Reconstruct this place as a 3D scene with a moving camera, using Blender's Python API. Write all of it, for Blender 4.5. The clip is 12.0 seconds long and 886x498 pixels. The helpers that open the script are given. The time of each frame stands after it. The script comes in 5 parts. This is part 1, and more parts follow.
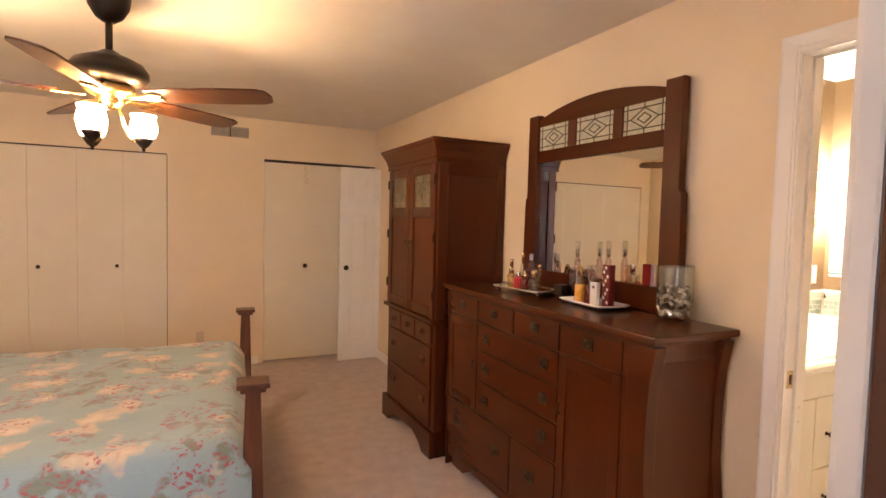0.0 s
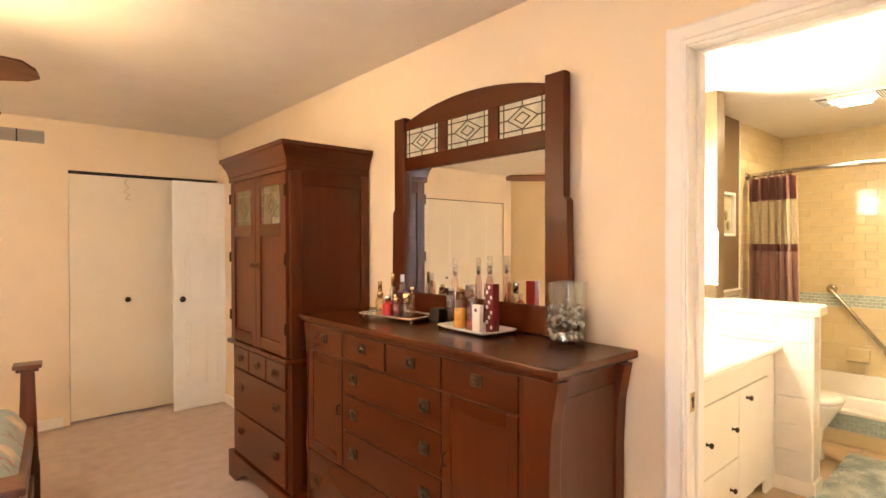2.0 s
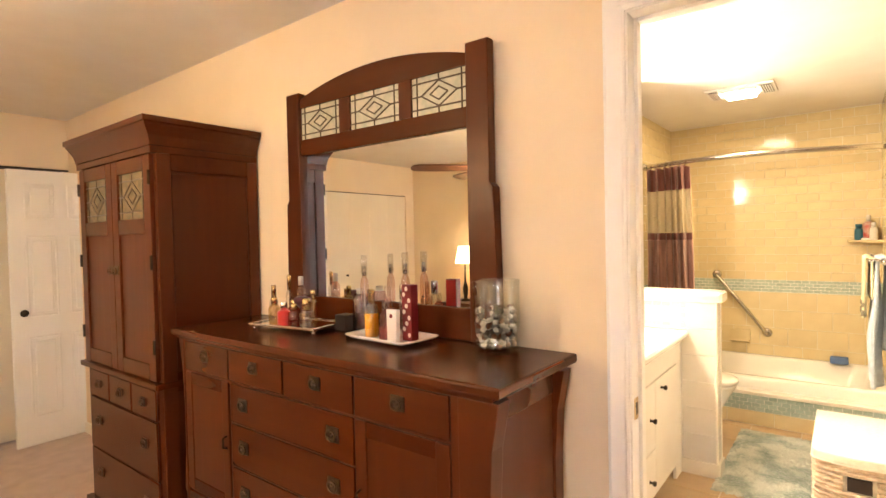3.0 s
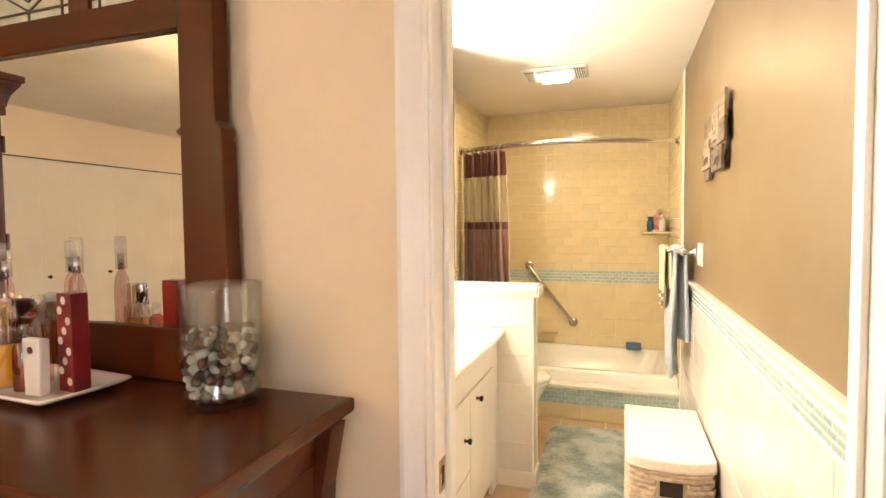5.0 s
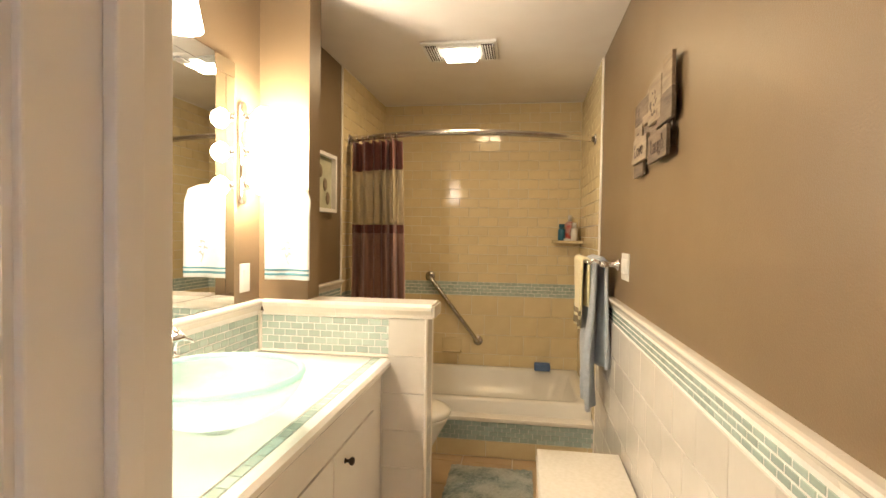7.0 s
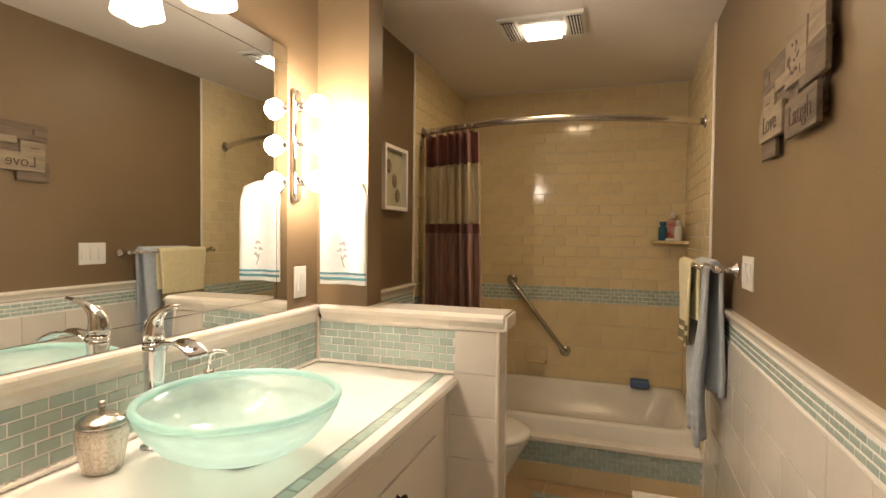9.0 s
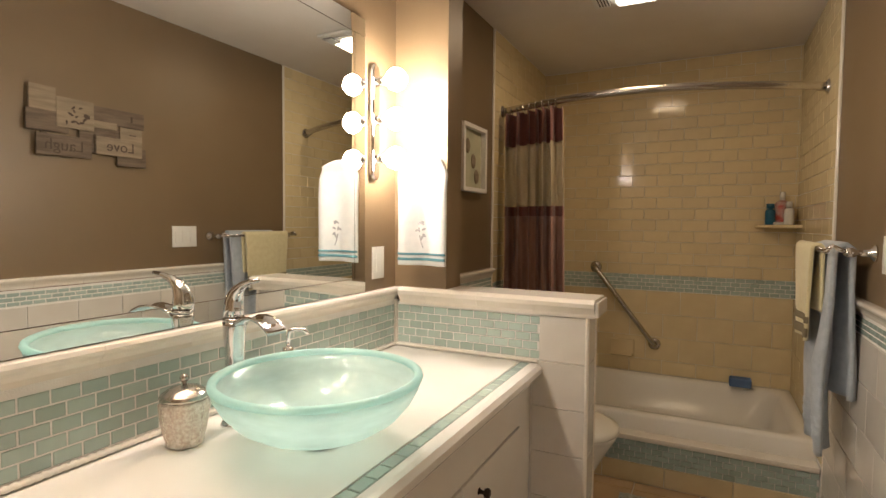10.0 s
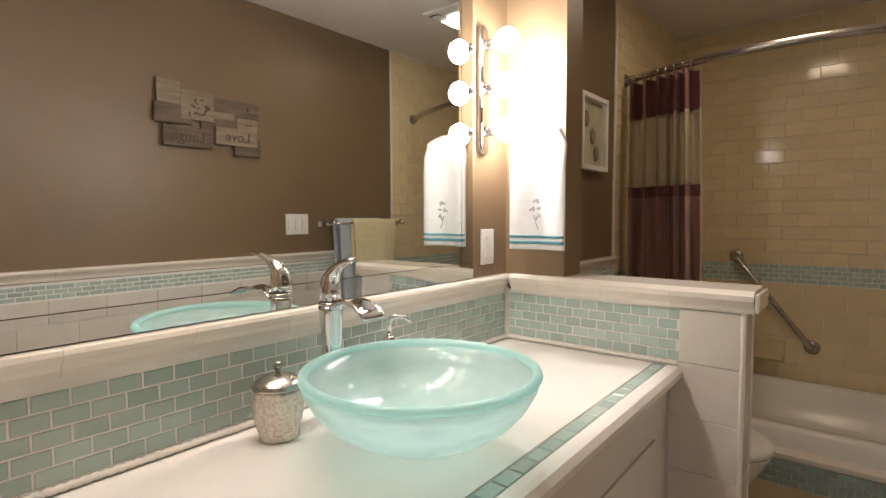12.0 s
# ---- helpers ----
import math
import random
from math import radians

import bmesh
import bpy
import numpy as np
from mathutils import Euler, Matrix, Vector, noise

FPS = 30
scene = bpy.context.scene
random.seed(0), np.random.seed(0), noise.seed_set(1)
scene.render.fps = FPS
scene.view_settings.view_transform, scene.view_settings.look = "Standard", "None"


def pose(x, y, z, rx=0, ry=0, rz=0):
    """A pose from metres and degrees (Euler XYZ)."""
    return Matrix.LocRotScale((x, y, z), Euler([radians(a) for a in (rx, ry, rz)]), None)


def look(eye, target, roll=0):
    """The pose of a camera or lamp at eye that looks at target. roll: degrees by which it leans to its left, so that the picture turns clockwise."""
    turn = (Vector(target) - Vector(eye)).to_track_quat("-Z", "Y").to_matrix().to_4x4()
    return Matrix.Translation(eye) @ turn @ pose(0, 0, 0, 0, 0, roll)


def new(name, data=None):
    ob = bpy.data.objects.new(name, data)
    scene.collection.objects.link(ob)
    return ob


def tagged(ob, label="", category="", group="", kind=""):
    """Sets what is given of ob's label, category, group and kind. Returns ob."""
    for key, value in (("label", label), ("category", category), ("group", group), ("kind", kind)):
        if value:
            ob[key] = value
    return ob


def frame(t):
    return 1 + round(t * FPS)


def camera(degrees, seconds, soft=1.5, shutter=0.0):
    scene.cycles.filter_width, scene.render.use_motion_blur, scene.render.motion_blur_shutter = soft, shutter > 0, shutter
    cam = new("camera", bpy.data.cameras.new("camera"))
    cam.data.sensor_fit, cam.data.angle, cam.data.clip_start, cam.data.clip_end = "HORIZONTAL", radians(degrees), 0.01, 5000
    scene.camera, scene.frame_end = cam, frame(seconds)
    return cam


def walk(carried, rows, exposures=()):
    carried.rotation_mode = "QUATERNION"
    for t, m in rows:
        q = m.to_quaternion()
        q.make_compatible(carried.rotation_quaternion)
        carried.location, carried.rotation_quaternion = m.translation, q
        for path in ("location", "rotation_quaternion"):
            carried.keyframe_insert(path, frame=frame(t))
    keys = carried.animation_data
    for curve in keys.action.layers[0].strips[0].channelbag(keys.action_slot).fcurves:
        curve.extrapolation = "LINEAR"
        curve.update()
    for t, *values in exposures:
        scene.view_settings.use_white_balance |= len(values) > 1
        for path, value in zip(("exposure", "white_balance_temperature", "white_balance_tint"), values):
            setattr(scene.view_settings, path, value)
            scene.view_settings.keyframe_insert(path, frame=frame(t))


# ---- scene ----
cam = camera(80.7, 12.0)
PATH = [
    (0, (0.238, 0.187, 1.445), (1.13, 1.974, 1.341), 1.5),
    (0.5, (0.283, 0.281, 1.438), (1.165, 2.074, 1.357), 1.5),
    (1, (0.337, 0.362, 1.435), (1.362, 2.079, 1.383), 1.1),
    (1.5, (0.382, 0.427, 1.439), (1.563, 2.041, 1.407), 0.5),
    (2, (0.454, 0.527, 1.432), (1.773, 2.03, 1.409), -0.1),
    (2.5, (0.54, 0.669, 1.432), (2.005, 2.031, 1.398), -0.7),
    (4.5, (0.994, 0.875, 1.414), (2.826, 1.674, 1.33), -1.4),
    (5, (1.208, 0.924, 1.396), (3.101, 1.562, 1.306), -0.5),
    (5.5, (1.398, 0.945, 1.381), (3.331, 1.449, 1.29), 0.3),
    (6, (1.591, 0.963, 1.388), (3.551, 1.351, 1.302), 0.8),
    (6.5, (1.721, 0.97, 1.363), (3.699, 1.256, 1.304), 0.9),
    (8.5, (2.074, 0.943, 1.365), (4.006, 1.457, 1.319), 0.6),
    (9, (2.122, 0.951, 1.36), (4.016, 1.589, 1.302), 0.6),
    (9.5, (2.162, 0.974, 1.344), (4.0, 1.758, 1.268), 0.6),
    (10, (2.21, 1.015, 1.318), (3.994, 1.913, 1.222), 0.5),
    (10.5, (2.257, 1.053, 1.295), (3.974, 2.072, 1.178), 0.2),
    (11, (2.297, 1.079, 1.283), (3.948, 2.202, 1.154), -0.0),
    (11.5, (2.334, 1.108, 1.276), (3.938, 2.295, 1.144), -0.2),
    (12, (2.359, 1.121, 1.274), (3.921, 2.364, 1.151), -0.2),
]
EXPOSURES = [(0, 0.27, 6600, 21), (1, 0.75, 6600, 18), (1.5, 0.9, 6600, 15), (2.5, 0.95, 6600, 13), (4.5, 0.82, 6100, 10), (5.5, 0.47, 6050, 10), (6.5, -0.1, 6200, 11), (8.5, -0.9, 6350, 16), (10.5, -1.38, 5650, 16), (12, -1.45, 5400, 17)]
walk(cam, [(t, look(eye, target, roll)) for t, eye, target, roll in PATH], EXPOSURES)

# world: a dull, bright sky seen only through the bedroom window
world = bpy.data.worlds.new("sky")
scene.world = world
world.use_nodes = True
wn = world.node_tree
sky = wn.nodes.new("ShaderNodeTexSky")
sky.sky_type, sky.sun_disc = "NISHITA", False
sky.sun_elevation, sky.sun_rotation = radians(40), radians(200)
wn.links.new(sky.outputs[0], wn.nodes["Background"].inputs[0])
wn.nodes["Background"].inputs[1].default_value = 0.1


def lamp(name, kind, m, watts, colour, size=0.1, size_y=None):
    data = bpy.data.lights.new(name, kind)
    data.energy, data.color = watts, colour
    if kind == "AREA":
        data.shape, data.size, data.size_y = "RECTANGLE", size, size_y or size
    else:
        data.shadow_soft_size = size
    ob = new(name, data)
    ob.matrix_world = m
    return ob


WARM, SOFT, DAY = (1.0, 0.62, 0.28), (1.0, 0.84, 0.63), (0.80, 0.86, 1.0)
lamp("window_light", "AREA", pose(-0.95, 0.40, 1.45, 90, 0, 180), 128, DAY, 1.3, 1.2)

# ---- materials ----


def material(name, c1, c2=None, rough=0.5, scale=6.0, bump=0.05, grain=120.0, metal=0.0, vary=0.0, coat=0.0,
             trans=0.0, ior=1.45, stretch=(1, 1, 1), spec=0.5, rough2=None, sheen=0.0, emit=0.0, contrast=(0.35, 0.65)):
    """Two colours mixed by a broad noise, with a fine grain relief; vary: difference from piece to piece."""
    c2 = c2 or tuple(0.88 * v for v in c1)
    m = bpy.data.materials.new(name)
    m.use_nodes = True
    n, l = m.node_tree.nodes, m.node_tree.links
    b = n["Principled BSDF"]
    co = n.new("ShaderNodeTexCoord")
    mp = n.new("ShaderNodeMapping")
    mp.inputs["Scale"].default_value = stretch
    l.new(co.outputs["Object"], mp.inputs[0])
    big, fine = n.new("ShaderNodeTexNoise"), n.new("ShaderNodeTexNoise")
    big.inputs["Scale"].default_value, big.inputs["Detail"].default_value = scale, 5
    fine.inputs["Scale"].default_value, fine.inputs["Detail"].default_value = grain, 3
    l.new(mp.outputs[0], big.inputs["Vector"])
    l.new(mp.outputs[0], fine.inputs["Vector"])
    ramp = n.new("ShaderNodeValToRGB")
    ramp.color_ramp.elements[0].position, ramp.color_ramp.elements[1].position = contrast
    ramp.color_ramp.elements[0].color, ramp.color_ramp.elements[1].color = (*c1, 1), (*c2, 1)
    l.new(big.outputs["Fac"], ramp.inputs[0])
    out = ramp.outputs[0]
    if vary:
        info, hsv, span = n.new("ShaderNodeObjectInfo"), n.new("ShaderNodeHueSaturation"), n.new("ShaderNodeMapRange")
        span.inputs[3].default_value, span.inputs[4].default_value = 1 - vary, 1 + vary
        l.new(info.outputs["Random"], span.inputs[0])
        l.new(span.outputs[0], hsv.inputs["Value"])
        l.new(out, hsv.inputs["Color"])
        out = hsv.outputs[0]
    l.new(out, b.inputs["Base Color"])
    rr = n.new("ShaderNodeMapRange")
    rr.inputs[3].default_value, rr.inputs[4].default_value = rough * 0.85, min(1, (rough2 or rough * 1.15))
    l.new(big.outputs["Fac"], rr.inputs[0])
    l.new(rr.outputs[0], b.inputs["Roughness"])
    if bump:
        bp = n.new("ShaderNodeBump")
        bp.inputs["Strength"].default_value, bp.inputs["Distance"].default_value = min(1, bump * 4), 0.004
        l.new(fine.outputs["Fac"], bp.inputs["Height"])
        l.new(bp.outputs[0], b.inputs["Normal"])
    b.inputs["Metallic"].default_value = metal
    b.inputs["Coat Weight"].default_value = coat
    b.inputs["Coat Roughness"].default_value = 0.12
    b.inputs["Transmission Weight"].default_value = trans
    b.inputs["IOR"].default_value = ior
    b.inputs["Specular IOR Level"].default_value = spec
    b.inputs["Sheen Weight"].default_value = sheen
    if emit:
        b.inputs["Emission Color"].default_value = (*c1, 1)
        b.inputs["Emission Strength"].default_value = emit
    return m


PEACH = material("bedroom_wall_paint", (0.80, 0.66, 0.475), (0.77, 0.63, 0.445), 0.6, 3, 0.05, 220)
TAUPE = material("bath_wall_paint", (0.192, 0.135, 0.075), (0.176, 0.123, 0.068), 0.40, 2.5, 0.04, 260)
CEIL = material("ceiling_paint", (0.77, 0.725, 0.67), (0.74, 0.69, 0.63), 0.8, 4, 0.08, 160)
WHITE = material("white_trim_paint", (0.85, 0.83, 0.80), (0.82, 0.80, 0.77), 0.35, 5, 0.0, 90)
DOOR = material("cream_door_paint", (0.78, 0.70, 0.56), (0.75, 0.67, 0.53), 0.45, 3, 0.03, 90)
CABINET = material("white_cabinet_paint", (0.80, 0.78, 0.72), (0.77, 0.74, 0.68), 0.35, 4, 0.02, 120)
CARPET = material("mauve_beige_carpet", (0.56, 0.44, 0.40), (0.46, 0.355, 0.325), 0.95, 11, 0.3, 260, sheen=0.3, contrast=(0.35, 0.68))
CHERRY = material("cherry_wood", (0.090, 0.0198, 0.0040), (0.066, 0.0138, 0.0028), 0.33, 3, 0.0, 60, stretch=(9, 9, 0.6), spec=0.3, rough2=0.36, contrast=(0.15, 0.85))
CHERRY_H = material("cherry_wood_along", (0.086, 0.0188, 0.0038), (0.063, 0.0130, 0.0027), 0.26, 3, 0.0, 60, stretch=(9, 0.6, 9), coat=0.05, spec=0.35, rough2=0.29, contrast=(0.15, 0.85))
PULL = material("aged_bronze_pull", (0.13, 0.085, 0.05), (0.08, 0.05, 0.03), 0.38, 30, 0.03, metal=0.85)
CLOSETWHITE = material("bright_white_door_paint", (0.88, 0.87, 0.84), (0.85, 0.84, 0.80), 0.4, 4, 0.02, 90)
GROOVE = material("dark_wood_and_gap_shade", (0.030, 0.009, 0.004), None, 0.6)
BEDWOOD = material("dark_bed_wood", (0.11, 0.035, 0.016), (0.06, 0.018, 0.009), 0.32, 5, 0.02, 60, stretch=(9, 9, 1), coat=0.2)
BRONZE = material("dark_bronze", (0.06, 0.045, 0.032), (0.035, 0.026, 0.02), 0.42, 30, 0.03, metal=0.9)
FANBLACK = material("oil_rubbed_metal", (0.030, 0.022, 0.018), (0.02, 0.015, 0.012), 0.4, 12, 0.03, metal=0.6)
BRASS = material("antique_brass", (0.62, 0.44, 0.20), (0.48, 0.32, 0.13), 0.28, 20, 0.02, metal=1.0)
CHROME = material("chrome", (0.80, 0.80, 0.82), (0.72, 0.72, 0.74), 0.07, 8, 0.0, metal=1.0)
NICKEL = material("brushed_nickel", (0.55, 0.52, 0.48), (0.46, 0.43, 0.40), 0.26, 10, 0.02, 200, metal=1.0)
MIRROR = material("mirror_glass", (0.86, 0.88, 0.86), (0.86, 0.88, 0.86), 0.012, 2, 0.0, metal=1.0)
CERAMIC = material("white_ceramic_tile", (0.70, 0.67, 0.61), (0.66, 0.63, 0.57), 0.16, 9, 0.015, 14, vary=0.03)
CREAM = material("cream_subway_tile", (0.73, 0.62, 0.385), (0.69, 0.575, 0.345), 0.11, 9, 0.02, 10, vary=0.04)
RAIL = material("glazed_ceramic_rail", (0.80, 0.76, 0.68), (0.77, 0.72, 0.63), 0.14, 8, 0.01, 14, vary=0.02)
GLASSTILE = material("aqua_glass_tile", (0.43, 0.53, 0.485), (0.37, 0.47, 0.43), 0.09, 14, 0.02, 20, vary=0.12, coat=0.5)
GROUT = material("pale_grout", (0.84, 0.83, 0.79), (0.78, 0.76, 0.71), 0.85, 20, 0.08, 300)
FLOORTILE = material("tan_floor_tile", (0.52, 0.38, 0.22), (0.44, 0.31, 0.18), 0.3, 5, 0.03, 30, vary=0.05)
COUNTER = material("white_solid_counter", (0.86, 0.84, 0.80), (0.83, 0.81, 0.76), 0.2, 5, 0.01, 40)
PORCELAIN = material("white_porcelain", (0.82, 0.80, 0.74), (0.79, 0.77, 0.70), 0.2, 3, 0.0)
CLEAR = material("clear_glass", (0.97, 0.98, 0.97), (0.95, 0.97, 0.96), 0.02, 3, 0.0, trans=1.0)
MERCURY = material("silvered_glass", (0.93, 0.84, 0.76), (0.70, 0.59, 0.50), 0.2, 160, 0.5, 260, metal=0.6, coat=0.6)
UNLITGLASS = material("leaded_glass_painted_unlit", (0.20, 0.155, 0.09), (0.13, 0.115, 0.075), 0.2, 30, 0.04, 60, coat=0.4)
OPAL_LAMP = material("lit_lamp_shade", (1.0, 0.70, 0.36), None, 0.6, 3, 0.0, emit=6.0)
WICKER = material("cream_wicker", (0.62, 0.50, 0.38), (0.50, 0.39, 0.29), 0.75, 30, 0.2, 200, vary=0.08)
CANVAS = material("cream_canvas", (0.80, 0.76, 0.68), (0.74, 0.70, 0.61), 0.9, 60, 0.2, 420)
DARK = material("black_and_hollow_shade", (0.025, 0.015, 0.012), None, 0.8)
BLUETOWEL = material("blue_grey_terry", (0.49, 0.55, 0.62), (0.42, 0.48, 0.55), 0.95, 40, 0.1, 500, sheen=0.5)
CREAMTOWEL = material("cream_terry", (0.78, 0.71, 0.44), (0.72, 0.64, 0.38), 0.95, 40, 0.1, 500, sheen=0.4)
WHITETOWEL = material("white_terry", (0.82, 0.82, 0.82), (0.76, 0.77, 0.78), 0.95, 40, 0.1, 500, sheen=0.4)
OLIVE = material("olive_band", (0.25, 0.21, 0.13), None, 0.9, 40, 0.2, 400)
TEAL = material("teal_band", (0.12, 0.30, 0.36), None, 0.9, 40, 0.2, 400)
PLUM = material("plum_curtain_cloth", (0.19, 0.058, 0.042), (0.15, 0.045, 0.033), 0.5, 3, 0.03, 500, stretch=(14, 14, 1), sheen=0.4)
MAUVE = material("mauve_curtain_cloth", (0.36, 0.19, 0.135), (0.28, 0.14, 0.10), 0.55, 3, 0.03, 500, stretch=(14, 14, 1), sheen=0.4)
SLATE = material("grey_sign_board", (0.17, 0.125, 0.085), (0.10, 0.075, 0.052), 0.8, 7, 0.15, 60, stretch=(1, 8, 8))
PALEBOARD = material("pale_sign_board", (0.29, 0.228, 0.155), (0.21, 0.163, 0.11), 0.8, 7, 0.15, 60, stretch=(1, 8, 8))
PLASTIC = material("white_plastic", (0.80, 0.79, 0.75), None, 0.3, 5, 0.0)
PLATE = material("white_china", (0.84, 0.82, 0.78), None, 0.12, 5, 0.0)
ALMOND = material("almond_plastic", (0.66, 0.55, 0.38), None, 0.4, 5, 0.0)
GREYVENT = material("grey_vent_metal", (0.40, 0.36, 0.31), (0.33, 0.30, 0.26), 0.5, 9, 0.02, metal=0.2)
RUG = material("teal_shag_rug", (0.19, 0.245, 0.225), (0.44, 0.47, 0.42), 0.98, 6.5, 0.4, 240, sheen=0.5, contrast=(0.42, 0.6))
STAINED = material("leaded_glass", (0.60, 0.55, 0.42), (0.45, 0.46, 0.36), 0.18, 30, 0.05, 60, coat=0.4)
LEAD = material("lead_came", (0.10, 0.075, 0.05), None, 0.5, 10, 0.0, metal=0.6)
OPAL = material("lit_opal_glass", (1.0, 0.72, 0.38), None, 0.3, 3, 0.0, emit=105.0)
OPAL_BATH = material("lit_white_shade", (1.0, 0.84, 0.62), None, 0.3, 3, 0.0, emit=22.0)
BULB = material("lit_bulb", (1.0, 0.84, 0.62), None, 0.3, 3, 0.0, emit=430.0)
LENS = material("lit_ceiling_lens", (1.0, 0.86, 0.64), None, 0.3, 3, 0.0, emit=14.0)
BLADE = material("walnut_fan_blade", (0.105, 0.036, 0.014), (0.062, 0.020, 0.008), 0.3, 5, 0.02, 60, stretch=(1, 10, 10), coat=0.2)


def sheer():
    m = bpy.data.materials.new("sheer_cream_voile")
    m.use_nodes = True
    n, l = m.node_tree.nodes, m.node_tree.links
    b = n["Principled BSDF"]
    b.inputs["Base Color"].default_value = (0.66, 0.57, 0.40, 1)
    b.inputs["Roughness"].default_value = 0.7
    weave = n.new("ShaderNodeTexNoise")
    weave.inputs["Scale"].default_value = 60
    span = n.new("ShaderNodeMapRange")
    span.inputs[3].default_value, span.inputs[4].default_value = 0.4, 0.7
    l.new(weave.outputs["Fac"], span.inputs[0])
    l.new(span.outputs[0], b.inputs["Alpha"])
    return m


def floral():
    """Sea-blue cotton with tan blooms, paler hearts and sprays of small red flowers."""
    m = bpy.data.materials.new("floral_coverlet_cloth")
    m.use_nodes = True
    n, l = m.node_tree.nodes, m.node_tree.links
    b = n["Principled BSDF"]
    co, warp, add = n.new("ShaderNodeTexCoord"), n.new("ShaderNodeTexNoise"), n.new("ShaderNodeMixRGB")
    warp.inputs["Scale"].default_value, warp.inputs["Detail"].default_value = 15, 5
    add.blend_type, add.inputs[0].default_value = "ADD", 0.17
    l.new(co.outputs["Object"], warp.inputs["Vector"])
    l.new(co.outputs["Object"], add.inputs[1])
    l.new(warp.outputs["Color"], add.inputs[2])

    def spots(scale, low, high):
        v, r = n.new("ShaderNodeTexVoronoi"), n.new("ShaderNodeMapRange")
        v.inputs["Scale"].default_value = scale
        r.inputs[1].default_value, r.inputs[2].default_value, r.inputs[3].default_value, r.inputs[4].default_value = low, high, 1, 0
        l.new(add.outputs[0], v.inputs["Vector"])
        l.new(v.outputs["Distance"], r.inputs[0])
        return r.outputs[0]

    def over(base, colour, fac):
        x = n.new("ShaderNodeMixRGB")
        x.inputs[2].default_value = (*colour, 1)
        l.new(fac, x.inputs[0])
        if isinstance(base, tuple):
            x.inputs[1].default_value = (*base, 1)
        else:
            l.new(base, x.inputs[1])
        return x.outputs[0]

    def times(a, c):
        x = n.new("ShaderNodeMath")
        x.operation = "MULTIPLY"
        l.new(a, x.inputs[0])
        l.new(c, x.inputs[1])
        return x.outputs[0]

    patch = n.new("ShaderNodeTexNoise")
    patch.inputs["Scale"].default_value = 3.5
    l.new(co.outputs["Object"], patch.inputs["Vector"])
    where = n.new("ShaderNodeMapRange")
    where.inputs[1].default_value, where.inputs[2].default_value = 0.47, 0.53
    l.new(patch.outputs["Fac"], where.inputs[0])
    col = over((0.25, 0.33, 0.335), (0.18, 0.20, 0.15), times(spots(11, 0.3, 0.5), where.outputs[0]))
    col = over(col, (0.50, 0.395, 0.285), spots(4.8, 0.30, 0.42))
    col = over(col, (0.62, 0.525, 0.41), spots(4.8, 0.10, 0.26))
    col = over(col, (0.34, 0.085, 0.085), times(spots(30, 0.22, 0.40), where.outputs[0]))
    l.new(col, b.inputs["Base Color"])
    b.inputs["Roughness"].default_value = 0.8
    b.inputs["Sheen Weight"].default_value = 0.3
    fine, bp = n.new("ShaderNodeTexNoise"), n.new("ShaderNodeBump")
    fine.inputs["Scale"].default_value = 45
    bp.inputs["Strength"].default_value, bp.inputs["Distance"].default_value = 0.35, 0.006
    l.new(fine.outputs["Fac"], bp.inputs["Height"])
    l.new(bp.outputs[0], b.inputs["Normal"])
    return m


def thin_glass(name, colour, shine=0.09):
    """A thin clear wall: what is behind shows through, under a faint gloss."""
    m = bpy.data.materials.new(name)
    m.use_nodes = True
    n, l = m.node_tree.nodes, m.node_tree.links
    clear, gloss, mix = n.new("ShaderNodeBsdfTransparent"), n.new("ShaderNodeBsdfGlossy"), n.new("ShaderNodeMixShader")
    clear.inputs["Color"].default_value = (*colour, 1)
    gloss.inputs["Roughness"].default_value = 0.04
    mix.inputs[0].default_value = shine
    l.new(clear.outputs[0], mix.inputs[1])
    l.new(gloss.outputs[0], mix.inputs[2])
    l.new(mix.outputs[0], n["Material Output"].inputs["Surface"])
    return m


def frosted(clear, name, tint=0.0):
    """Sand-blasted aqua glass: some light passes straight, some scatters through, under a soft gloss."""
    m = bpy.data.materials.new(name)
    m.use_nodes = True
    n, l = m.node_tree.nodes, m.node_tree.links
    see, soft, body, gloss = (n.new("ShaderNodeBsdf" + k) for k in ("Transparent", "Translucent", "Diffuse", "Glossy"))
    see.inputs["Color"].default_value = (0.87 - tint, 0.965, 0.965 - 0.2 * tint, 1)
    soft.inputs["Color"].default_value = (0.77 - tint, 0.94, 0.94 - 0.3 * tint, 1)
    body.inputs["Color"].default_value = (0.74 - tint, 0.91, 0.91 - 0.3 * tint, 1)
    gloss.inputs["Roughness"].default_value = 0.06
    a, c, d = (n.new("ShaderNodeMixShader") for k in range(3))
    grain, span = n.new("ShaderNodeTexNoise"), n.new("ShaderNodeMapRange")
    grain.inputs["Scale"].default_value = 9
    span.inputs[3].default_value, span.inputs[4].default_value = clear - 0.08, clear + 0.08
    l.new(grain.outputs["Fac"], span.inputs[0])
    a.inputs[0].default_value, d.inputs[0].default_value = 0.40, 0.04
    l.new(soft.outputs[0], a.inputs[1])
    l.new(body.outputs[0], a.inputs[2])
    l.new(span.outputs[0], c.inputs[0])
    l.new(a.outputs[0], c.inputs[1])
    l.new(see.outputs[0], c.inputs[2])
    l.new(c.outputs[0], d.inputs[1])
    l.new(gloss.outputs[0], d.inputs[2])
    l.new(d.outputs[0], n["Material Output"].inputs["Surface"])
    return m


